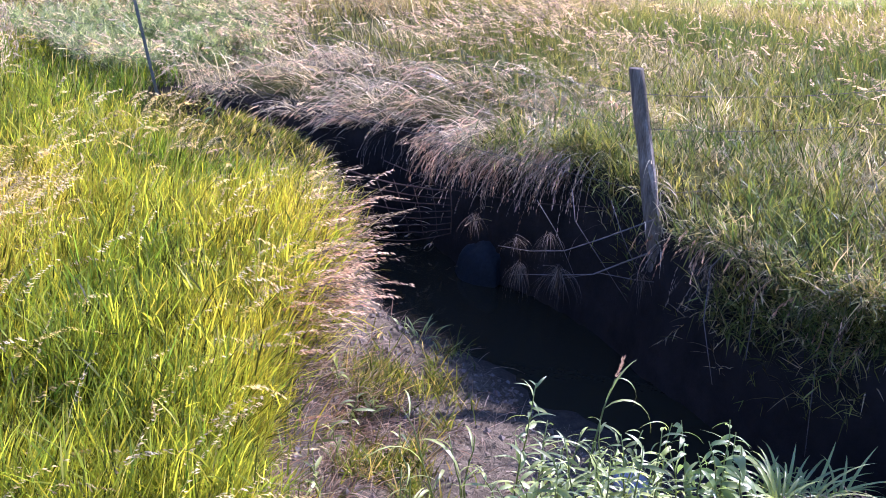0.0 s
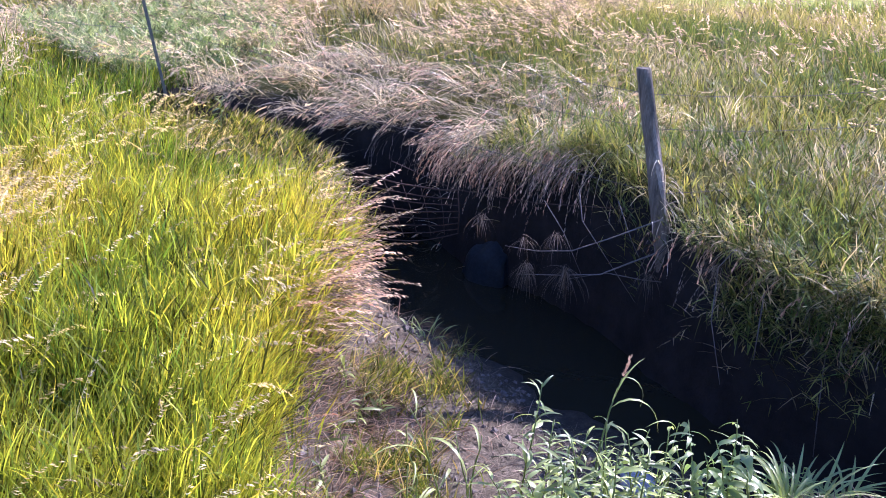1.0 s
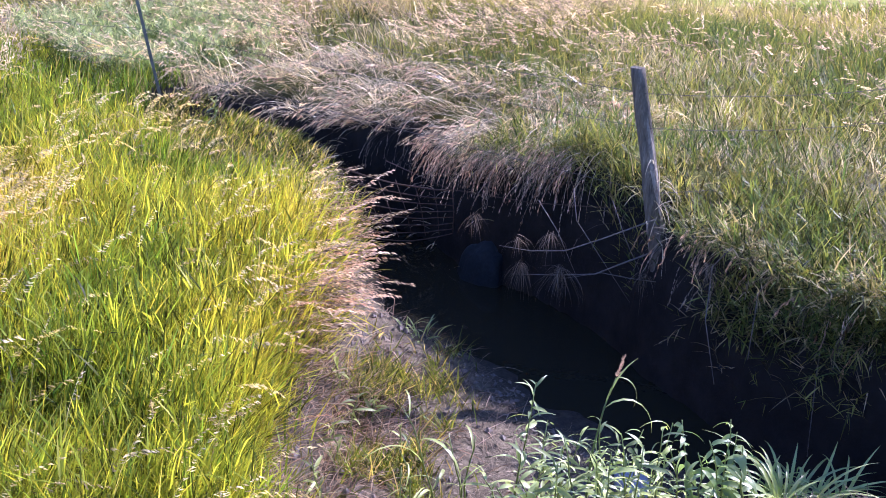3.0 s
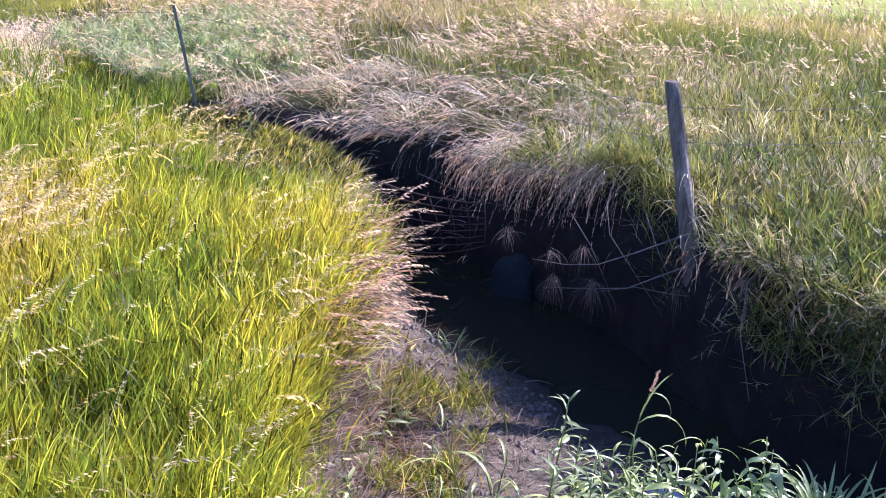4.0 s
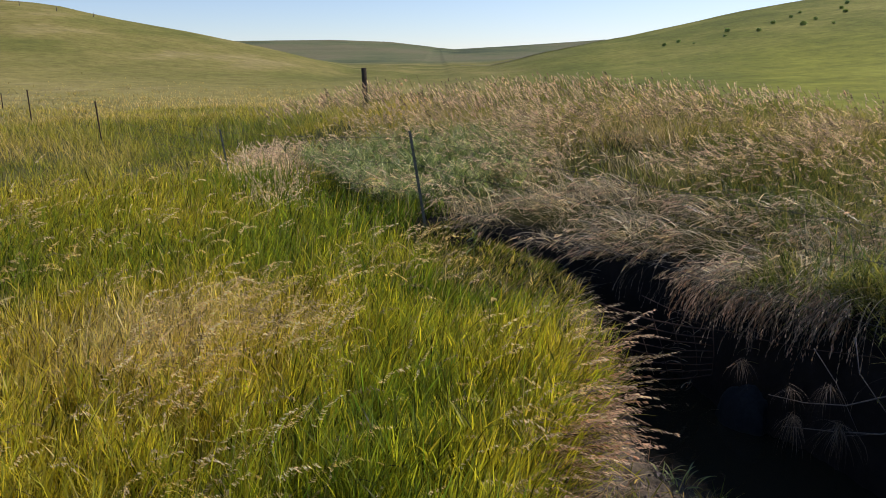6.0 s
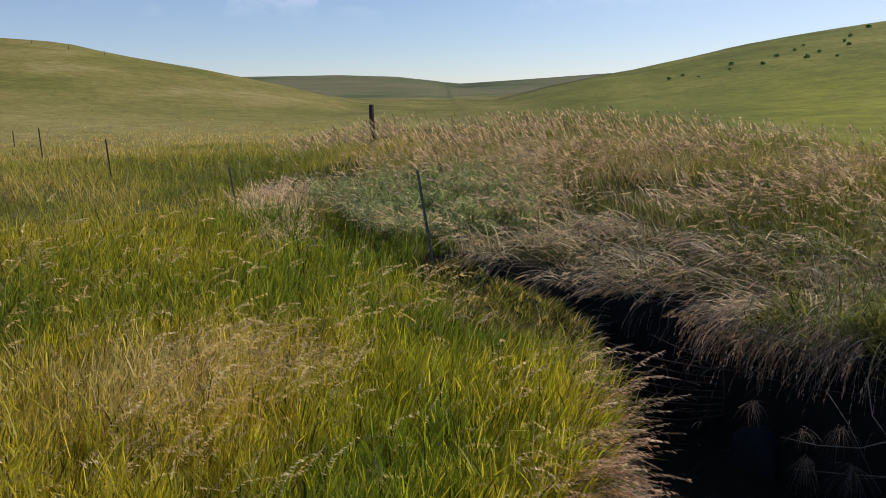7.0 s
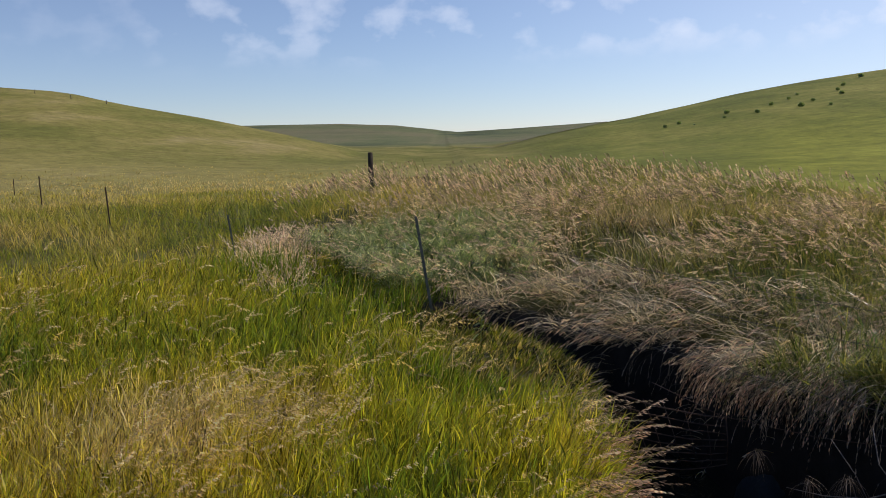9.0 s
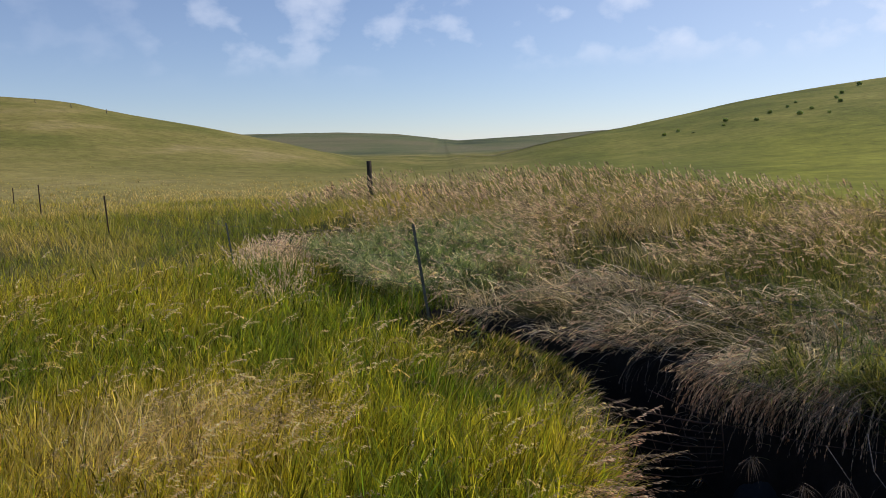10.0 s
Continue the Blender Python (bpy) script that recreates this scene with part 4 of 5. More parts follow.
# field behind, thinning with distance
R = sector(300000, -42, 48, 8.5, 90, lambda x, y: field_edge(x, y) * (np.hypot(x, y) > np.where(np.abs(np.degrees(np.arctan2(x, y)) + 4) < 8.5, 12.4, 11.5)) * np.clip(clumps(x / 2.5, y / 2.5, 47) * 2.4 - 0.5, 0.12, 1) * (1 - 0.95 * sstep(24, 52, np.hypot(x, y))), 0.9)
n = len(R)
x, y = R[:, 0], R[:, 1]
d = np.hypot(x, y)
az = np.degrees(np.arctan2(x, y))
patch = 0.6 * vnoise(x, y, 0.3, 41) + 0.4 * vnoise(x, y, 0.9, 42)
stripe = np.exp(-((d - 42) / 10) ** 2) * (az < 2)
pale = np.exp(-(((x + 2.6) / 0.9) ** 2 + ((y - 12.8) / 1.2) ** 2))
dry = np.clip(0.32 + np.where(az < -2, 0.9, 1.6) * (patch - 0.5) - 0.1 * (az > 0) + 0.36 * sstep(18, 36, d) + 0.25 * stripe + 0.5 * pale + rng.normal(0, 0.12, n), 0, 1)
low = 1 - 0.45 * sstep(2, 6, -az) * (1 - 0.9 * sstep(15, 19, d) * (1 - sstep(23, 27, d)))
ln = U(0.25, 0.55, n) * low * (0.5 + 0.9 * clumps(x / 2, y / 2, 45)) * (1 - 0.55 * sstep(20, 40, d))
wd = np.where(az < -2, 0.00075, 0.001) * d * U(0.6, 1.4, n)
side = az < -1.5 + 3 * (vnoise(x, y, 0.8, 46) - 0.5)
for g_, m_, nm, lb in ((side, PASTURE, "pasture_grass", "olive-green grass along the fence line and beyond"),
                       (~side, FIELD, "field_grass", "green and straw-coloured grass of the open field")):
    n = int(g_.sum())
    A = blades(R[g_], ln[g_], wd[g_], U(-math.pi, math.pi, n), U(0, 0.6, n), U(0.4, 1.6, n), (dry * (1 - 0.2 * sstep(28, 45, d)))[g_], U(0.2, 1, n) * (1 - 0.2 * sstep(26, 45, d[g_])), 2, 0.1)
    stuff(nm, [A], m_, lb)
R = sector(25000, -34, 46, 8, 55, lambda x, y: field_edge(x, y) * (on_right(x, y) > 0.3) * np.clip(np.where(np.hypot(x, y) > 16, sstep(-15, -10, np.degrees(np.arctan2(x, y))), sstep(-9, -1, np.degrees(np.arctan2(x, y)))), np.where(np.hypot(x, y) > 26, 0.06, 0.02), 1) * (1 - 0.4 * sstep(8, 16, np.degrees(np.arctan2(x, y)))) * (1 - 0.55 * (y < 13.6) * (np.degrees(np.arctan2(x, y)) < 5)) * np.clip((0.6 * vnoise(x, y, 0.5, 48) + 0.4 * vnoise(x, y, 1.3, 28)) * 4.4 - 1.7, 0.06, 1) * (0.35 + 0.65 * sstep(9, 15, np.hypot(x, y))), 0.8)
n = len(R)
d = np.hypot(R[:, 0], R[:, 1])
A = blades(R, U(0.42, 0.84, n), 0.0005 * d, U(-1, 1, n) + math.pi, U(0, 0.2, n), U(0.3, 1.2, n), U(0.1, 0.5, n), U(0, 0.8, n), 4, 0.1)
B = plumes(A[4], 14, U(0.006, 0.02, n), (0.014 + 0.0015 * d) * U(0.7, 1.2, n), U(-1, 1, n) + math.pi, U(0.3, 0.9, n), U(0.0, 0.85, n), 0.82, 0.34, 0.3)
stuff("field_stems", [A], FIELD, "tall straw-coloured stems in the field")
stuff("field_seed_heads", [B], SEED, "purplish-brown feathery seed heads across the field")

# ---- fence ----
def tube(points, radius, sides=6):
    """Verts and quads of a round bar through points; radius a number or one a point."""
    P = [Vector(p) for p in points]
    rad = radius if isinstance(radius, (list, tuple)) else [radius] * len(P)
    V, F = [], []
    for i, p in enumerate(P):
        t = (P[min(i + 1, len(P) - 1)] - P[max(i - 1, 0)]).normalized()
        u = t.orthogonal().normalized() if abs(t.z) > 0.9 else t.cross(Vector((0, 0, 1))).normalized()
        w = t.cross(u)
        for k in range(sides):
            a = 2 * math.pi * k / sides
            V.append(p + (u * math.cos(a) + w * math.sin(a)) * rad[i])
    for i in range(len(P) - 1):
        for k in range(sides):
            a, b = i * sides + k, i * sides + (k + 1) % sides
            F.append((a, b, b + sides, a + sides))
    return V, F


def part(name, bm, mat, parent=None, label=""):
    me = bpy.data.meshes.new(name)
    bm.to_mesh(me)
    bm.free()
    me.materials.append(mat)
    ob = new(name, me)
    if parent:
        ob.parent = parent
    if label:
        ob["label"] = label
    return ob


def tube_bm(points, radius, sides=6, caps=True):
    bm = bmesh.new()
    V, F = tube(points, radius, sides)
    vs = [bm.verts.new(v) for v in V]
    for f_ in F:
        bm.faces.new([vs[i] for i in f_]).smooth = True
    if caps:
        bm.faces.new(vs[:sides][::-1])
        bm.faces.new(vs[-sides:])
    return bm


POST_FOOT, POST_TOP = Vector((2.885, 3.96, -0.95)), Vector((2.67, 4.4, 0.84))
fence_post = new("fence_post")
fence_post.location = POST_FOOT
bm = bmesh.new()
rings, sides = 18, 14
vs = []
for i in range(rings + 1):
    s = i / rings
    c_ = (POST_TOP - POST_FOOT) * s
    for k in range(sides):
        a = 2 * math.pi * k / sides
        r_ = 0.062 - 0.017 * s + 0.008 * (noise.noise(Vector((math.cos(a) * 2, math.sin(a) * 2, s * 5))))
        vs.append(bm.verts.new(c_ + Vector((math.cos(a) * r_, math.sin(a) * r_, 0))))
for i in range(rings):
    for k in range(sides):
        a, b = i * sides + k, i * sides + (k + 1) % sides
        bm.faces.new((vs[a], vs[b], vs[b + sides], vs[a + sides])).smooth = True
bm.faces.new(vs[-sides:])
part("shaft", bm, WOOD, fence_post)
bm = bmesh.new()
rows = []
for i in range(13):
    s = i / 12
    c_ = (POST_TOP - POST_FOOT) * (0.5 + 0.34 * s) + Vector((0.012 - 0.01 * s, -0.054 + 0.006 * s, 0))
    w_ = 0.003 + 0.02 * math.sin(math.pi * s) ** 0.8 + 0.003 * math.sin(i * 2.3)
    rows.append([bm.verts.new(c_ + Vector((-w_, 0.004, 0))), bm.verts.new(c_ + Vector((0.2 * w_, -0.007, 0))), bm.verts.new(c_ + Vector((w_, 0.006, 0)))])
for a, b in zip(rows, rows[1:]):
    for k in range(2):
        bm.faces.new((a[k], a[k + 1], b[k + 1], b[k]))
part("peeled_strip", bm, BARE_WOOD, fence_post, "pale peeled splinter of bare wood")
tagged(fence_post, "weathered grey wooden fence post leaning at the ditch lip", "fence post")


def t_post(foot, top, mat, label):
    ob = new("steel_post")
    foot, top = Vector(foot), Vector(top)
    ob.location = foot
    v = top - foot
    bm = bmesh.new()
    for (x0, x1, y0, y1) in ((-0.015, 0.015, -0.003, 0.003), (-0.003, 0.003, 0.003, 0.03)):
        c8 = [bm.verts.new(v * s + Vector((x, y, 0))) for s in (0, 1) for x, y in ((x0, y0), (x1, y0), (x1, y1), (x0, y1))]
        for q in ((0, 1, 5, 4), (1, 2, 6, 5), (2, 3, 7, 6), (3, 0, 4, 7), (4, 5, 6, 7)):
            bm.faces.new([c8[i] for i in q])
    part("shaft", bm, mat, ob)
    L = v.length
    for k in range(int(L / 0.09)):
        bm = bmesh.new()
        bmesh.ops.create_cube(bm, size=1, matrix=Matrix.Translation(v * ((k + 0.5) * 0.09 / L) + Vector((0, -0.006, 0))) @ Matrix.Diagonal((0.014, 0.008, 0.018, 1)))
        part("stud", bm, mat, ob)
    return tagged(ob, label, "fence post", "steel fence posts")


TP = [((-0.16, 8.8, -0.4), (-0.345, 8.8, 0.94), STEEL), ((-3.5, 13.5, -0.35), (-3.62, 13.5, 0.61), STEEL),
      ((-7.2, 17.5, -0.2), (-7.26, 17.5, 0.92), RUST_SHADE), ((-11.1, 22.5, 0.0), (-11.12, 22.5, 1.03), RUST_SHADE),
      ((-15.4, 29.3, 0.0), (-15.4, 29.3, 0.73), RUST_SHADE), ((-17.5, 32.0, 0.0), (-17.5, 32.0, 0.86), RUST_SHADE)]
for foot, top, m_ in TP:
    t_post(foot, top, m_, "thin steel fence post, green-grey" if m_ is STEEL else "thin rusty brown steel fence post in tall grass")
far_post = new("fence_post")
part("shaft", tube_bm([(-1.96, 21.9, 0.0), (-1.97, 21.9, 0.8), (-1.98, 21.9, 1.46)], [0.075, 0.07, 0.065], 10), DARK_WOOD, far_post)
tagged(far_post, "dark weathered wooden post standing in the field", "fence post")

# ---- barbed wire ----
def barbed_wire(points, sag, label):
    """One strand from post to post: two twisted lines as one rod, and short barbs."""
    ob = new("barbed_wire")
    path_ = []
    for a, b in zip(points, points[1:]):
        a, b = Vector(a), Vector(b)
        m = max(6, int((b - a).length / 0.35))
        for i in range(m):
            s = i / m
            path_.append(a.lerp(b, s) - Vector((0, 0, sag * 4 * s * (1 - s))))
    path_.append(Vector(points[-1]))
    part("strand", tube_bm(path_, 0.0022, 5), WIRE, ob)
    bm = bmesh.new()
    run = 0.0
    for a, b in zip(path_, path_[1:]):
        if b.length > 16:
            break
        k = int((b - a).length / 0.12)
        for i in range(k):
            p = a.lerp(b, (i + 0.5) / k)
            for _ in range(2):
                v = Vector((random.uniform(-1, 1), random.uniform(-1, 1), random.uniform(-1, 1))).normalized() * 0.014
                V, F = tube([p - v, p + v], 0.0012, 3)
                w = [bm.verts.new(c_) for c_ in V]
                for f_ in F:
                    bm.faces.new([w[i_] for i_ in f_])
    barbs = part("barbs", bm, WIRE, ob)
    barbs["kind"] = "stuff"
    return tagged(ob, label, "wire", "fence wires")


def on_post(a, b, s):
    return tuple(Vector(a).lerp(Vector(b), s))


for lv, (pz, rz) in enumerate(((0.70, 0.7), (0.5, 0.48), (0.12, 0.17))):
    s = (0.95, 0.73, 0.5)[lv]
    line = [on_post(f_, t_, s) for f_, t_, _ in reversed(TP)]
    k = (pz - POST_FOOT.z) / (POST_TOP.z - POST_FOOT.z)
    pp = POST_FOOT.lerp(POST_TOP, k)
    line += [(pp.x, pp.y - 0.05, pz), (4.36, 4.23, rz), (7.6, 3.8, rz + 0.05)]
    barbed_wire(line, 0.03, "rusty barbed wire strand strung between fence posts")

# ---- woven wire panel hung across the ditch, its dark colour standing in for shade ----
panel = new("wire_panel")
TL, TR, BL, BR = Vector((1.12, 5.93, -0.12)), Vector((1.93, 5.62, -0.26)), Vector((1.36, 5.84, -0.68)), Vector((1.94, 5.61, -0.6))
for i in range(8):
    s = (i / 7) ** 0.9
    a, b = TL.lerp(BL, s), TR.lerp(BR, s)
    pts_ = [a.lerp(b, u / 6) + Vector((0, 0, -0.03 * math.sin(math.pi * u / 6) + random.uniform(-0.006, 0.006))) for u in range(7)]
    part("line_wire", tube_bm(pts_, 0.005 if i else 0.007, 5), RUST_SHADE, panel)
for i in range(7):
    s = i / 6
    a, b = TL.lerp(TR, s), BL.lerp(BR, s)
    part("stay_wire", tube_bm([a, a.lerp(b, 0.5) + Vector((0.01, 0, 0)), b], 0.005 if i == 6 else 0.003, 5), RUST_SHADE, panel)
tagged(panel, "sagging woven wire fence panel hung across the ditch", "wire fence")
# same dark colour here, in place of the shade under the bank
bm = tube_bm([(1.55, 6.2, -0.16), (1.9, 5.62, -0.24), (2.3, 4.98, -0.17), (2.72, 4.42, -0.06)], 0.0035, 5)
tagged(part("lower_wire", bm, RUST_SHADE), "plain wire holding the panel to the wooden post", "wire")

# ---- dry branches and root clumps against the far bank ----
TWIGS = [([(2.74, 4.1, -0.02), (2.45, 4.2, -0.16), (2.23, 4.25, -0.24), (2.04, 4.34, -0.26), (1.86, 4.42, -0.24)], 0.0085),
         ([(2.78, 4.06, -0.2), (2.56, 4.12, -0.3), (2.4, 4.17, -0.38), (2.18, 4.28, -0.41), (1.94, 4.4, -0.43)], 0.01),
         ([(2.84, 4.02, -0.42), (2.64, 4.08, -0.4), (2.44, 4.16, -0.37), (2.24, 4.26, -0.43)], 0.007),
         ([(2.3, 4.36, 0.12), (2.3, 4.28, -0.06), (2.42, 4.2, -0.25), (2.6, 4.06, -0.54)], 0.006),
         ([(2.1, 4.42, 0.04), (2.2, 4.32, -0.14), (2.3, 4.22, -0.4)], 0.005),
         ([(2.52, 4.26, 0.06), (2.58, 4.16, -0.16), (2.68, 4.06, -0.4)], 0.005)]
for pts_, r_ in TWIGS:
    bm = tube_bm(pts_, [0.6 * r_ * (1 - 0.6 * i / (len(pts_) - 1)) for i in range(len(pts_))], 6)
    tagged(part("dry_branch", bm, TWIG), "thin bare grey branch caught under the bank", "branch", "dry branches")


def hanging_clump(at, drop, width, count, tilt=0.0):
    base = np.array([at] * count, float) + rng.normal(0, 0.012, (count, 3))
    V, F, T_, S_, _ = blades(base, U(0.25, 1.15, count) * drop, U(0.002, 0.0035, count), U(-math.pi, math.pi, count),
                             U(1.5, 3.0, count), np.full(count, 3.14) - U(-0.25, 0.4, count) * width, U(0.3, 0.9, count), U(0.0, 0.6, count), 5)
    ob = mesh_object("root_clump", V, F, DEAD, {"tone": T_, "shade": S_})
    return tagged(ob, "pale clump of dead grass roots hanging from a branch", "root clump", "hanging root clumps")


for at, drop, w, c_ in (((2.2, 4.25, -0.36), 0.24, 1.0, 70), ((1.99, 4.36, -0.35), 0.22, 1.0, 50), ((1.72, 4.5, -0.06), 0.14, 0.8, 30),
                        ((1.96, 4.37, -0.18), 0.18, 0.5, 26), ((2.14, 4.28, -0.14), 0.2, 0.5, 30), ((2.66, 4.05, -0.36), 0.2, 0.4, 24),
                        ((2.62, 3.36, -0.02), 0.17, 0.9, 26), ((2.9, 2.95, -0.08), 0.15, 0.9, 26)):
    hanging_clump(at, drop * 1.15, w, int(c_ * 1.5))
for pts_ in ([(2.78, 3.42, 0.05), (2.68, 3.42, -0.05), (2.6, 3.3, -0.3), (2.58, 3.12, -0.58)],
             [(3.1, 2.98, 0.02), (3.0, 2.92, -0.16), (2.95, 2.84, -0.45), (2.88, 2.72, -0.8)],
             [(3.14, 2.96, 0.0), (3.04, 2.9, -0.2), (3.0, 2.84, -0.62)],
             [(2.9, 3.2, 0.02), (2.8, 3.18, -0.12), (2.76, 3.12, -0.46)],
             [(3.25, 2.7, 0.1), (3.0, 2.8, 0.02), (2.9, 2.9, -0.1)]):
    tagged(part("hanging_stem", tube_bm(pts_, [0.004, 0.0035, 0.003, 0.002][:len(pts_)], 5), TWIG),
           "long dry stem hanging down the shaded bank", "stem", "hanging stems")


count = 46
hb = np.array([POST_FOOT.lerp(POST_TOP, f_) for f_ in U(0.38, 0.72, count)]) + np.stack([rng.normal(0, 0.03, count), np.full(count, -0.062), np.zeros(count)], 1)
V, F, T_, S_, _ = blades(hb, U(0.12, 0.34, count), U(0.003, 0.006, count), U(-2.4, 0.2, count), U(0.6, 2.0, count), U(2.6, 3.1, count), U(0.5, 1, count), U(0.2, 1, count), 5)
tagged(mesh_object("grass_wisp", V, F, STRAW, {"tone": T_, "shade": S_}), "wisps of dry grass caught on the wooden post", "grass")


# ---- broad-leaved weeds on the sand ----
def leaf_mesh(length, width, droop, tone, shade, fold=0.25):
    """A pointed leaf along +X, folded at the midrib and drooping at the tip."""
    bm = bmesh.new()
    n_, rows = 7, []
    for i in range(n_ + 1):
        s = i / n_
        th = droop * s
        x_ = length * (math.sin(th) / droop if droop > 1e-3 else s)
        z_ = -length * (1 - math.cos(th)) / max(droop, 1e-3)
        w_ = width * 0.5 * (math.sin(math.pi * min(s * 1.02, 1) ** 0.75) ** 0.9 if 0 < s < 1 else 0.02)
        rows.append([bm.verts.new((x_, -w_, z_ + w_ * fold)), bm.verts.new((x_, 0, z_)), bm.verts.new((x_, w_, z_ + w_ * fold))])
    for a, b in zip(rows, rows[1:]):
        for k in range(2):
            bm.faces.new((a[k], a[k + 1], b[k + 1], b[k])).smooth = True
    me = bpy.data.meshes.new("leaf")
    bm.to_mesh(me)
    bm.free()
    for key, v in (("tone", tone), ("shade", shade)):
        at_ = me.attributes.new(key, "FLOAT", "POINT")
        at_.data.foreach_set("value", np.full(len(me.vertices), v, np.float32))
    me.materials.append(LEAF)
    return me


LEAVES = [leaf_mesh(random.uniform(0.07, 0.14), random.uniform(0.013, 0.024), random.uniform(0.3, 1.6), random.uniform(0.5, 1.0), random.uniform(0.4, 1.0)) for _ in range(12)]
STRAPS = [leaf_mesh(random.uniform(0.18, 0.34), random.uniform(0.011, 0.017), random.uniform(1.0, 2.4), random.uniform(0.85, 1.0), random.uniform(0.5, 1.0), 0.5) for _ in range(12)]
BROAD = [leaf_mesh(random.uniform(0.09, 0.15), random.uniform(0.022, 0.034), random.uniform(0.5, 1.6), random.uniform(0.2, 0.7), random.uniform(0.5, 1.0)) for _ in range(8)]


def stalk_part(pts_, r0, r1, parent, tone=0.7):
    m_ = len(pts_)
    ob = part("stem", tube_bm(pts_, [r0 + (r1 - r0) * i / (m_ - 1) for i in range(m_)], 6), LEAF, parent)
    for key, v in (("tone", tone), ("shade", 0.5)):
        at_ = ob.data.attributes.new(key, "FLOAT", "POINT")
        at_.data.foreach_set("value", np.full(len(ob.data.vertices), v, np.float32))
    return ob


def stand(x, y):
    return Vector((x, y, float(height(x, y)) - 0.01))


def weed(x, y, tall, lean, pitch, label, set_=None, gap=0.017, up=(0.0, 1.15)):
    """A stem with leaves set spirally up its length."""
    ob = new("weed_plant")
    ob.location = stand(x, y)
    h = Vector((math.cos(lean), math.sin(lean), 0))
    pts_ = [h * (tall * pitch * s * s) + Vector((random.uniform(-0.008, 0.008), random.uniform(-0.008, 0.008), tall * s)) for s in [i / 6 for i in range(7)]]
    stalk_part(pts_, 0.005, 0.002, ob)
    k = int(tall * 0.72 / gap)
    a = random.uniform(0, 6.28)
    for i in range(k):
        s = 0.28 + 0.72 * (i + random.random() * 0.5) / k
        j = min(int(s * 6), 5)
        p = pts_[j].lerp(pts_[j + 1], s * 6 - j)
        a += 2.4 + random.uniform(-0.9, 0.9)
        leaf = new("leaf", random.choice(set_ or LEAVES))
        leaf.parent = ob
        size = (1.2 - 0.5 * s) * random.uniform(0.5, 1.3)
        leaf.matrix_basis = Matrix.LocRotScale(p, Euler((random.uniform(-0.7, 0.7), -random.uniform(*up), a)), (size,) * 3)
    return tagged(ob, label, "weed", "weeds on the sand")


for (x, y, tall, lean, pitch) in ((1.25, 2.55, 0.66, 0.3, 0.1), (1.36, 2.36, 0.4, 1.2, 0.15), (1.44, 2.5, 0.46, 0.4, 0.2), (1.54, 2.4, 0.44, 0.2, 0.2),
                                  (1.62, 2.3, 0.42, 2.0, 0.15), (1.48, 2.22, 0.4, 3.0, 0.2), (1.32, 2.2, 0.36, 2.6, 0.2), (1.7, 2.45, 0.36, 0.4, 0.2),
                                  (1.22, 2.3, 0.34, 3.4, 0.2), (1.4, 2.62, 0.4, 1.0, 0.1), (1.58, 2.55, 0.4, 0.8, 0.2), (1.55, 2.15, 0.36, 0.8, 0.1),
                                  (1.14, 2.4, 0.34, 2.8, 0.2), (1.66, 2.18, 0.3, 0.6, 0.1), (1.42, 2.1, 0.34, 1.6, 0.1),
                                  (1.3, 2.45, 0.5, 0.9, 0.15), (1.5, 2.32, 0.5, 1.4, 0.1), (1.64, 2.38, 0.46, 0.2, 0.15), (1.38, 2.26, 0.44, 2.4, 0.15),
                                  (1.72, 2.28, 0.4, 0.9, 0.2), (1.24, 2.14, 0.36, 2.0, 0.1), (1.76, 2.38, 0.34, 0.5, 0.2), (1.1, 2.2, 0.3, 2.9, 0.2)):
    weed(x, y, 1.12 * tall, lean, pitch, "leafy green weed with narrow pale sunlit leaves on the sand")
for (x, y, tall, lean, pitch) in ((1.9, 2.3, 0.5, 2.2, 0.15), (2.0, 2.22, 0.46, 1.2, 0.15), (1.93, 2.15, 0.4, 3.0, 0.2), (2.06, 2.3, 0.42, 0.6, 0.2), (1.86, 2.18, 0.36, 3.4, 0.1), (1.97, 2.08, 0.34, 2.2, 0.1)):
    weed(x, y, tall, lean, pitch, "leafy weed with broad silvery sunlit leaves at the water's edge", BROAD, 0.02, (-0.4, 0.6))
for (x, y, tall, lean, pitch) in ((0.95, 2.7, 0.5, 2.2, 0.35), (1.05, 2.58, 0.46, 2.0, 0.25), (0.84, 2.6, 0.42, 2.5, 0.15), (1.1, 2.74, 0.36, 0.6, 0.2), (0.76, 2.5, 0.4, 1.4, 0.1), (1.0, 2.42, 0.36, 1.8, 0.2)):
    weed(x, y, tall, lean, pitch, "tall thin green stalk with long narrow leaves on the sand", STRAPS, 0.085, (0.5, 1.2))
for (x, y, tall, lean, pitch) in ((1.84, 2.42, 0.52, 0.6, 0.1), (1.9, 2.36, 0.42, 2.6, 0.15)):
    weed(x, y, tall, lean, pitch, "tall green stalk with long folded leaves at the water's edge", STRAPS, 0.07, (0.6, 1.3))
for (x, y, tall) in ((0.72, 3.35, 0.2), (0.62, 3.1, 0.22), (0.7, 3.55, 0.28), (0.5, 2.8, 0.25), (0.92, 3.2, 0.16), (0.85, 3.42, 0.14)):
    weed(x, y, tall, random.uniform(0, 6), 0.2, "small leafy green weed among dead grass")
bright = weed(0.3, 8.0, 0.32, 1.0, 0.1, "bright yellow-green leafy weed at the ditch bend", None, 0.02)
bright.scale = (1.3, 1.3, 1.0)


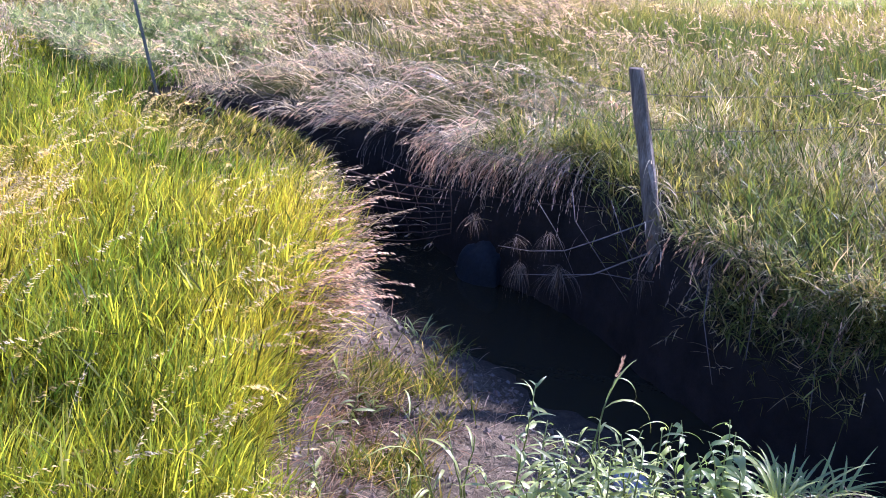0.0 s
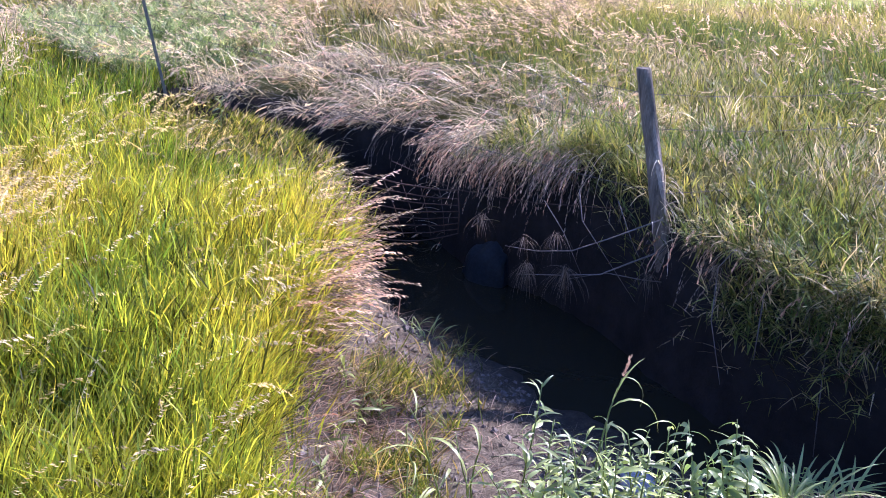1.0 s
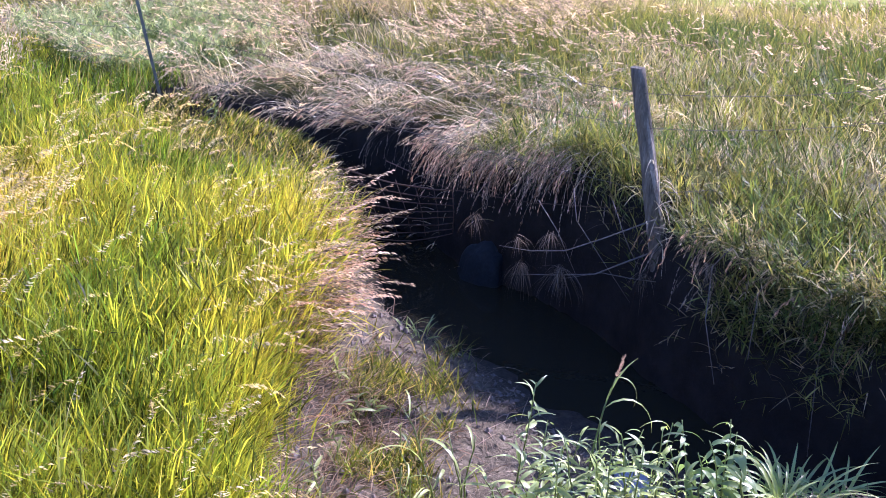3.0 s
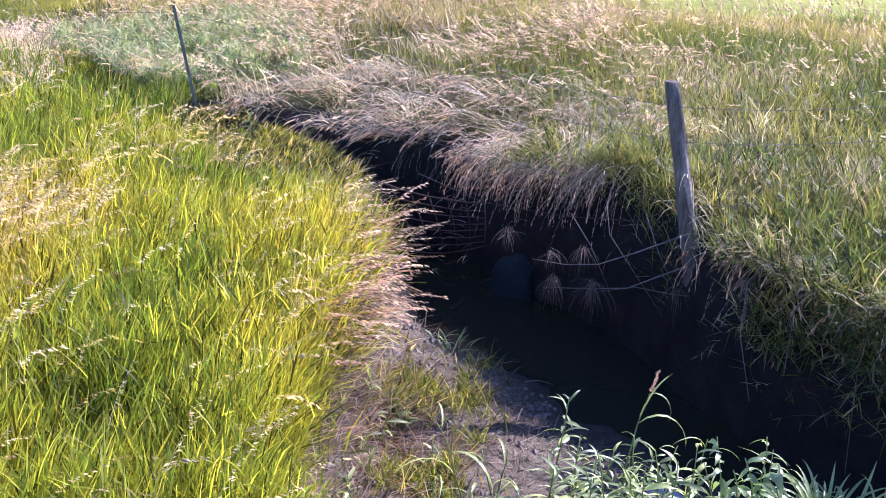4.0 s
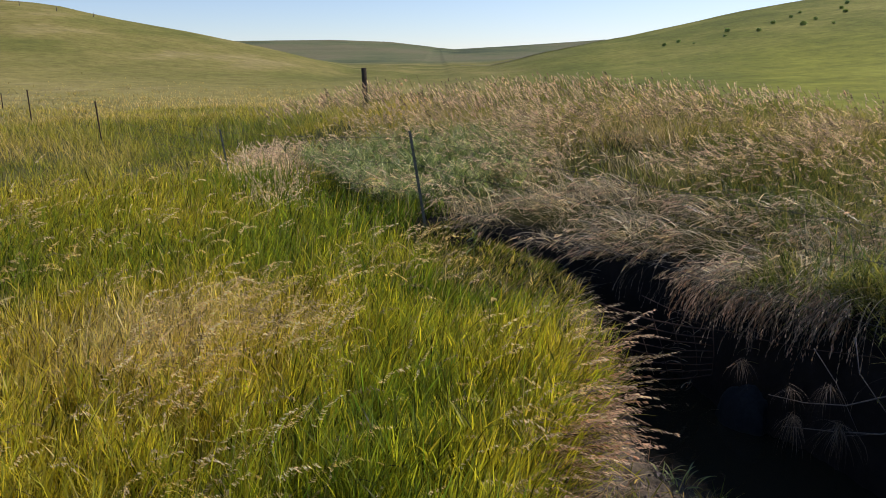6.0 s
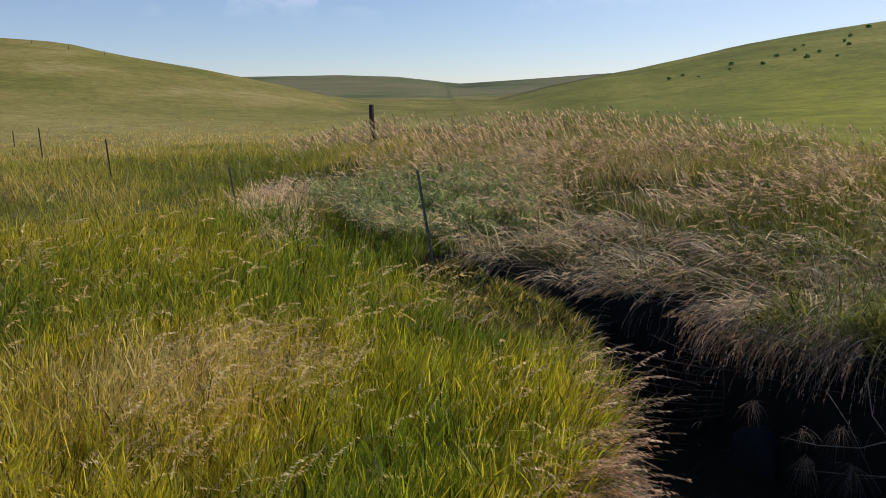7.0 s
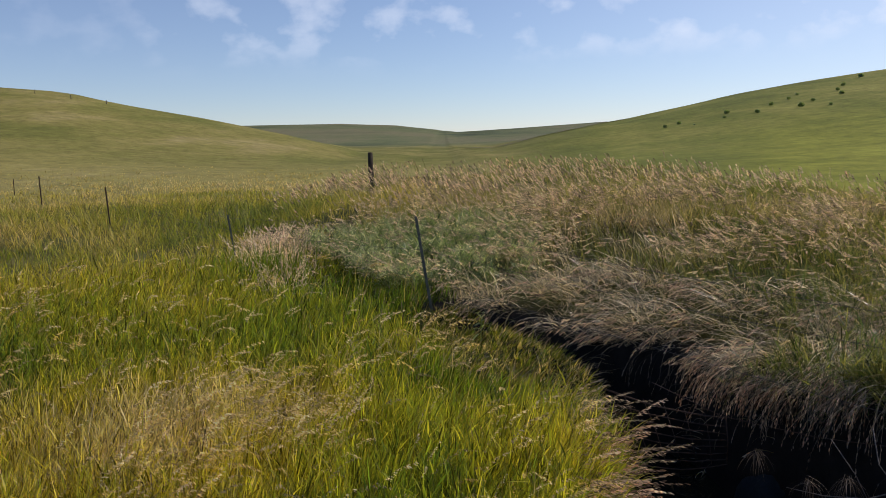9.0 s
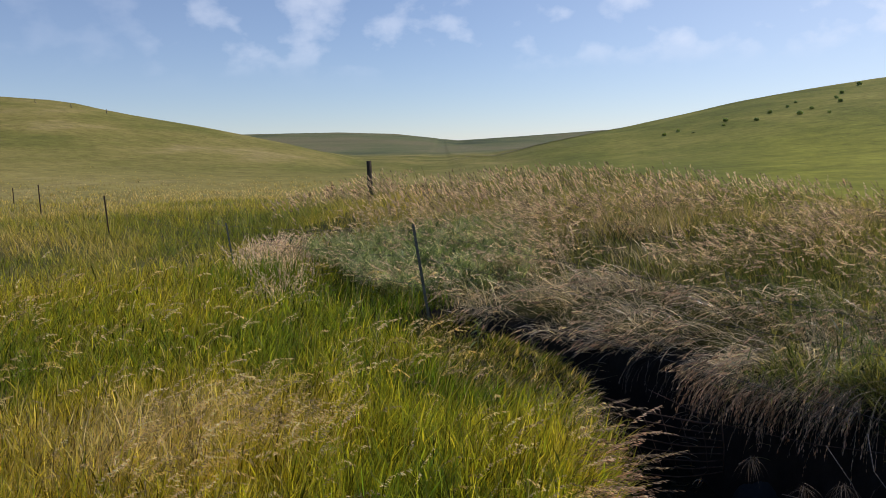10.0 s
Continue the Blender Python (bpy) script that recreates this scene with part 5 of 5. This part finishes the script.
def strap_clump(x, y, count, reach, label):
    """A tuft of broad arching grass blades."""
    ob = new("grass_clump")
    ob.location = stand(x, y)
    for i in range(count):
        leaf = new("blade", random.choice(STRAPS))
        leaf.parent = ob
        a, r_ = random.uniform(0, 6.28), abs(random.gauss(0, 0.05))
        size = reach * random.uniform(0.7, 1.3)
        leaf.matrix_basis = Matrix.LocRotScale((math.cos(a) * r_, math.sin(a) * r_, 0), Euler((random.uniform(-0.3, 0.3), -random.uniform(0.9, 1.5), a)), (size, size ** 0.5, size))
    return tagged(ob, label, "grass", "broad grass clumps")


for (x, y, c_, r_) in ((2.12, 2.2, 34, 1.0), (2.2, 2.28, 34, 1.05), (2.3, 2.2, 40, 1.1), (2.18, 2.1, 30, 1.0), (2.38, 2.16, 34, 1.0), (2.46, 2.1, 26, 0.9)):
    strap_clump(x, y, c_, r_, "clump of broad bright green grass blades at the water's edge")
for (x, y, c_, r_) in ((1.36, 4.42, 18, 0.62), (1.46, 4.28, 12, 0.5), (1.28, 4.5, 12, 0.5)):
    strap_clump(x, y, c_, r_, "small green grass tuft on the wet sand")

# tall stalk with a ripe head, leaning over the water
stalk = new("seeding_stalk")
stalk.location = stand(1.52, 2.44)
stalk.scale = (1.0, 1.0, 1.22)
pts_ = [Vector((0.0, 0.0, 0.0)), Vector((0.01, 0.02, 0.16)), Vector((0.03, 0.05, 0.34)), Vector((0.08, 0.08, 0.5)), Vector((0.13, 0.1, 0.6))]
stalk_part(pts_, 0.006, 0.003, stalk, 0.4)
for p, a, e, sz in ((pts_[2], 2.8, 0.9, 0.8), (pts_[3], -0.2, 0.7, 1.0), (pts_[3], 0.4, 1.2, 0.75), (pts_[4], -0.5, 0.3, 0.9), (pts_[1], 3.3, 0.7, 0.8)):
    leaf = new("leaf", random.choice(STRAPS))
    leaf.parent = stalk
    leaf.matrix_basis = Matrix.LocRotScale(p, Euler((0, -e, a)), (sz,) * 3)
tip = np.array([[pts_[4] + (pts_[4] - pts_[3]) * (0.22 * i) for i in range(4)]] * 6)
V, F, T_, S_ = heads(tip, 14, np.full(6, 0.014), np.full(6, 0.85), np.full(6, 0.5), 0.3, 0.0)
mesh_object("seed_head", V, F, SEED, {"tone": T_, "shade": S_}, stalk)
tagged(stalk, "tall green stalk with a ripe tan seed head", "weed")

# pale stone at the near edge of the water
bm = bmesh.new()
bmesh.ops.create_icosphere(bm, subdivisions=3, radius=1)
for v in bm.verts:
    v.co *= 1 + 0.22 * noise.noise(v.co * 1.7)
    v.co = Vector((v.co.x * 0.09, v.co.y * 0.13, v.co.z * 0.05))
for f_ in bm.faces:
    f_.smooth = True
stone = part("stone", bm, STONE)
stone.location = stand(2.02, 2.86) + Vector((0, 0, 0.03))
tagged(stone, "pale grey stone half buried in the wet sand", "stone")


# ---- slumped clay at the foot of the far bank, tinted as if by skylight ----
bm = bmesh.new()
bmesh.ops.create_icosphere(bm, subdivisions=4, radius=1)
for v in bm.verts:
    v.co *= 1 + 0.16 * noise.noise(v.co * 1.6) + 0.05 * noise.noise(v.co * 6)
    v.co = Vector((v.co.x * 0.12, v.co.y * 0.22, v.co.z * 0.3))
for f_ in bm.faces:
    f_.smooth = True
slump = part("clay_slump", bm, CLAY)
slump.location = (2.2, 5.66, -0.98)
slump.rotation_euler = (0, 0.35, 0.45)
tagged(slump, "smooth clay slumped at the foot of the bank, blue skylight painted in", "clay bank")


# ---- hills: shrubs, ridge posts, track ----
def shrub(x, y, size, mat, label):
    c_ = 130
    dirs = rng.normal(0, 1, (c_, 3))
    dirs /= np.linalg.norm(dirs, axis=1, keepdims=True)
    pos = dirs * (U(0.35, 1.0, c_) ** 0.5)[:, None] * size * np.array([0.62, 0.62, 0.42]) + np.array([0, 0, 0.36 * size])
    a, b = rng.normal(0, 1, (2, c_, 3)) * size * 0.13
    V = np.stack([pos - a, pos + b, pos + a, pos - b], 1).reshape(-1, 3)
    F = (np.arange(c_)[:, None] * 4 + np.arange(4)[None])
    crown = mesh_object("crown", V, F, mat, {"tone": np.full(len(V), 0.32), "shade": np.repeat(U(0.4, 0.9, c_), 4)})
    ob = new("shrub")
    ob.location = stand(x, y)
    crown.parent = ob
    trunk = part("trunk", tube_bm([(0, 0, -0.1), (0.02, 0, 0.2 * size), (0, 0.03, 0.5 * size)], [0.06 * size, 0.04 * size, 0.02 * size]), TWIG, ob)
    return tagged(ob, label, "shrub", "shrubs on the hills")


for x, y, sz in ((36.9, 85.6, 1.5), (39.8, 89.4, 1.0), (36.5, 92.4, 1.3), (32.8, 86.6, 1.2), (31.4, 91.9, 1.3), (25.6, 90.0, 1.0), (44.4, 92.6, 1.2),
                 (23.7, 88.5, 1.1), (57.8, 115.2, 1.8), (40.0, 96.2, 1.0), (29.5, 87.0, 0.8), (25.8, 85.2, 0.7), (38.6, 82.7, 0.8), (46.5, 98, 1.1), (50, 104, 1.3), (43, 101, 0.9)):
    shrub(x, y, 0.34 * sz, HERB, "dark green shrub dotted on the grassy hillside")
# a worn dirt track along the crest of the hill's toe
ta = np.radians(np.linspace(1.5, 12.5, 60))
tv, tf = [], []
for i, a in enumerate(ta):
    for r_ in (143 + 3 * math.sin(i * 0.3), 150 + 3 * math.sin(i * 0.3)):
        tv.append((r_ * math.sin(a), r_ * math.cos(a), float(height(r_ * math.sin(a), r_ * math.cos(a))) + 0.12))
    if i:
        tf.append((2 * i - 2, 2 * i, 2 * i + 1, 2 * i - 1))
tagged(mesh_object("dirt_track", tv, tf, DIRT), "worn brown dirt track along the toe of the hill", "track", kind="structure")
for x, y in ((-49.9, 102), (-45, 100.8), (-42.2, 104.4)):
    fpst = new("fence_post")
    fpst.location = stand(x, y)
    part("shaft", tube_bm([(0, 0, -0.2), (0.01, 0, 0.25), (0, 0, 0.48)], [0.05, 0.05, 0.045], 8), WOOD, fpst)
    tagged(fpst, "distant wooden fence post on the ridge", "fence post", "ridge posts")
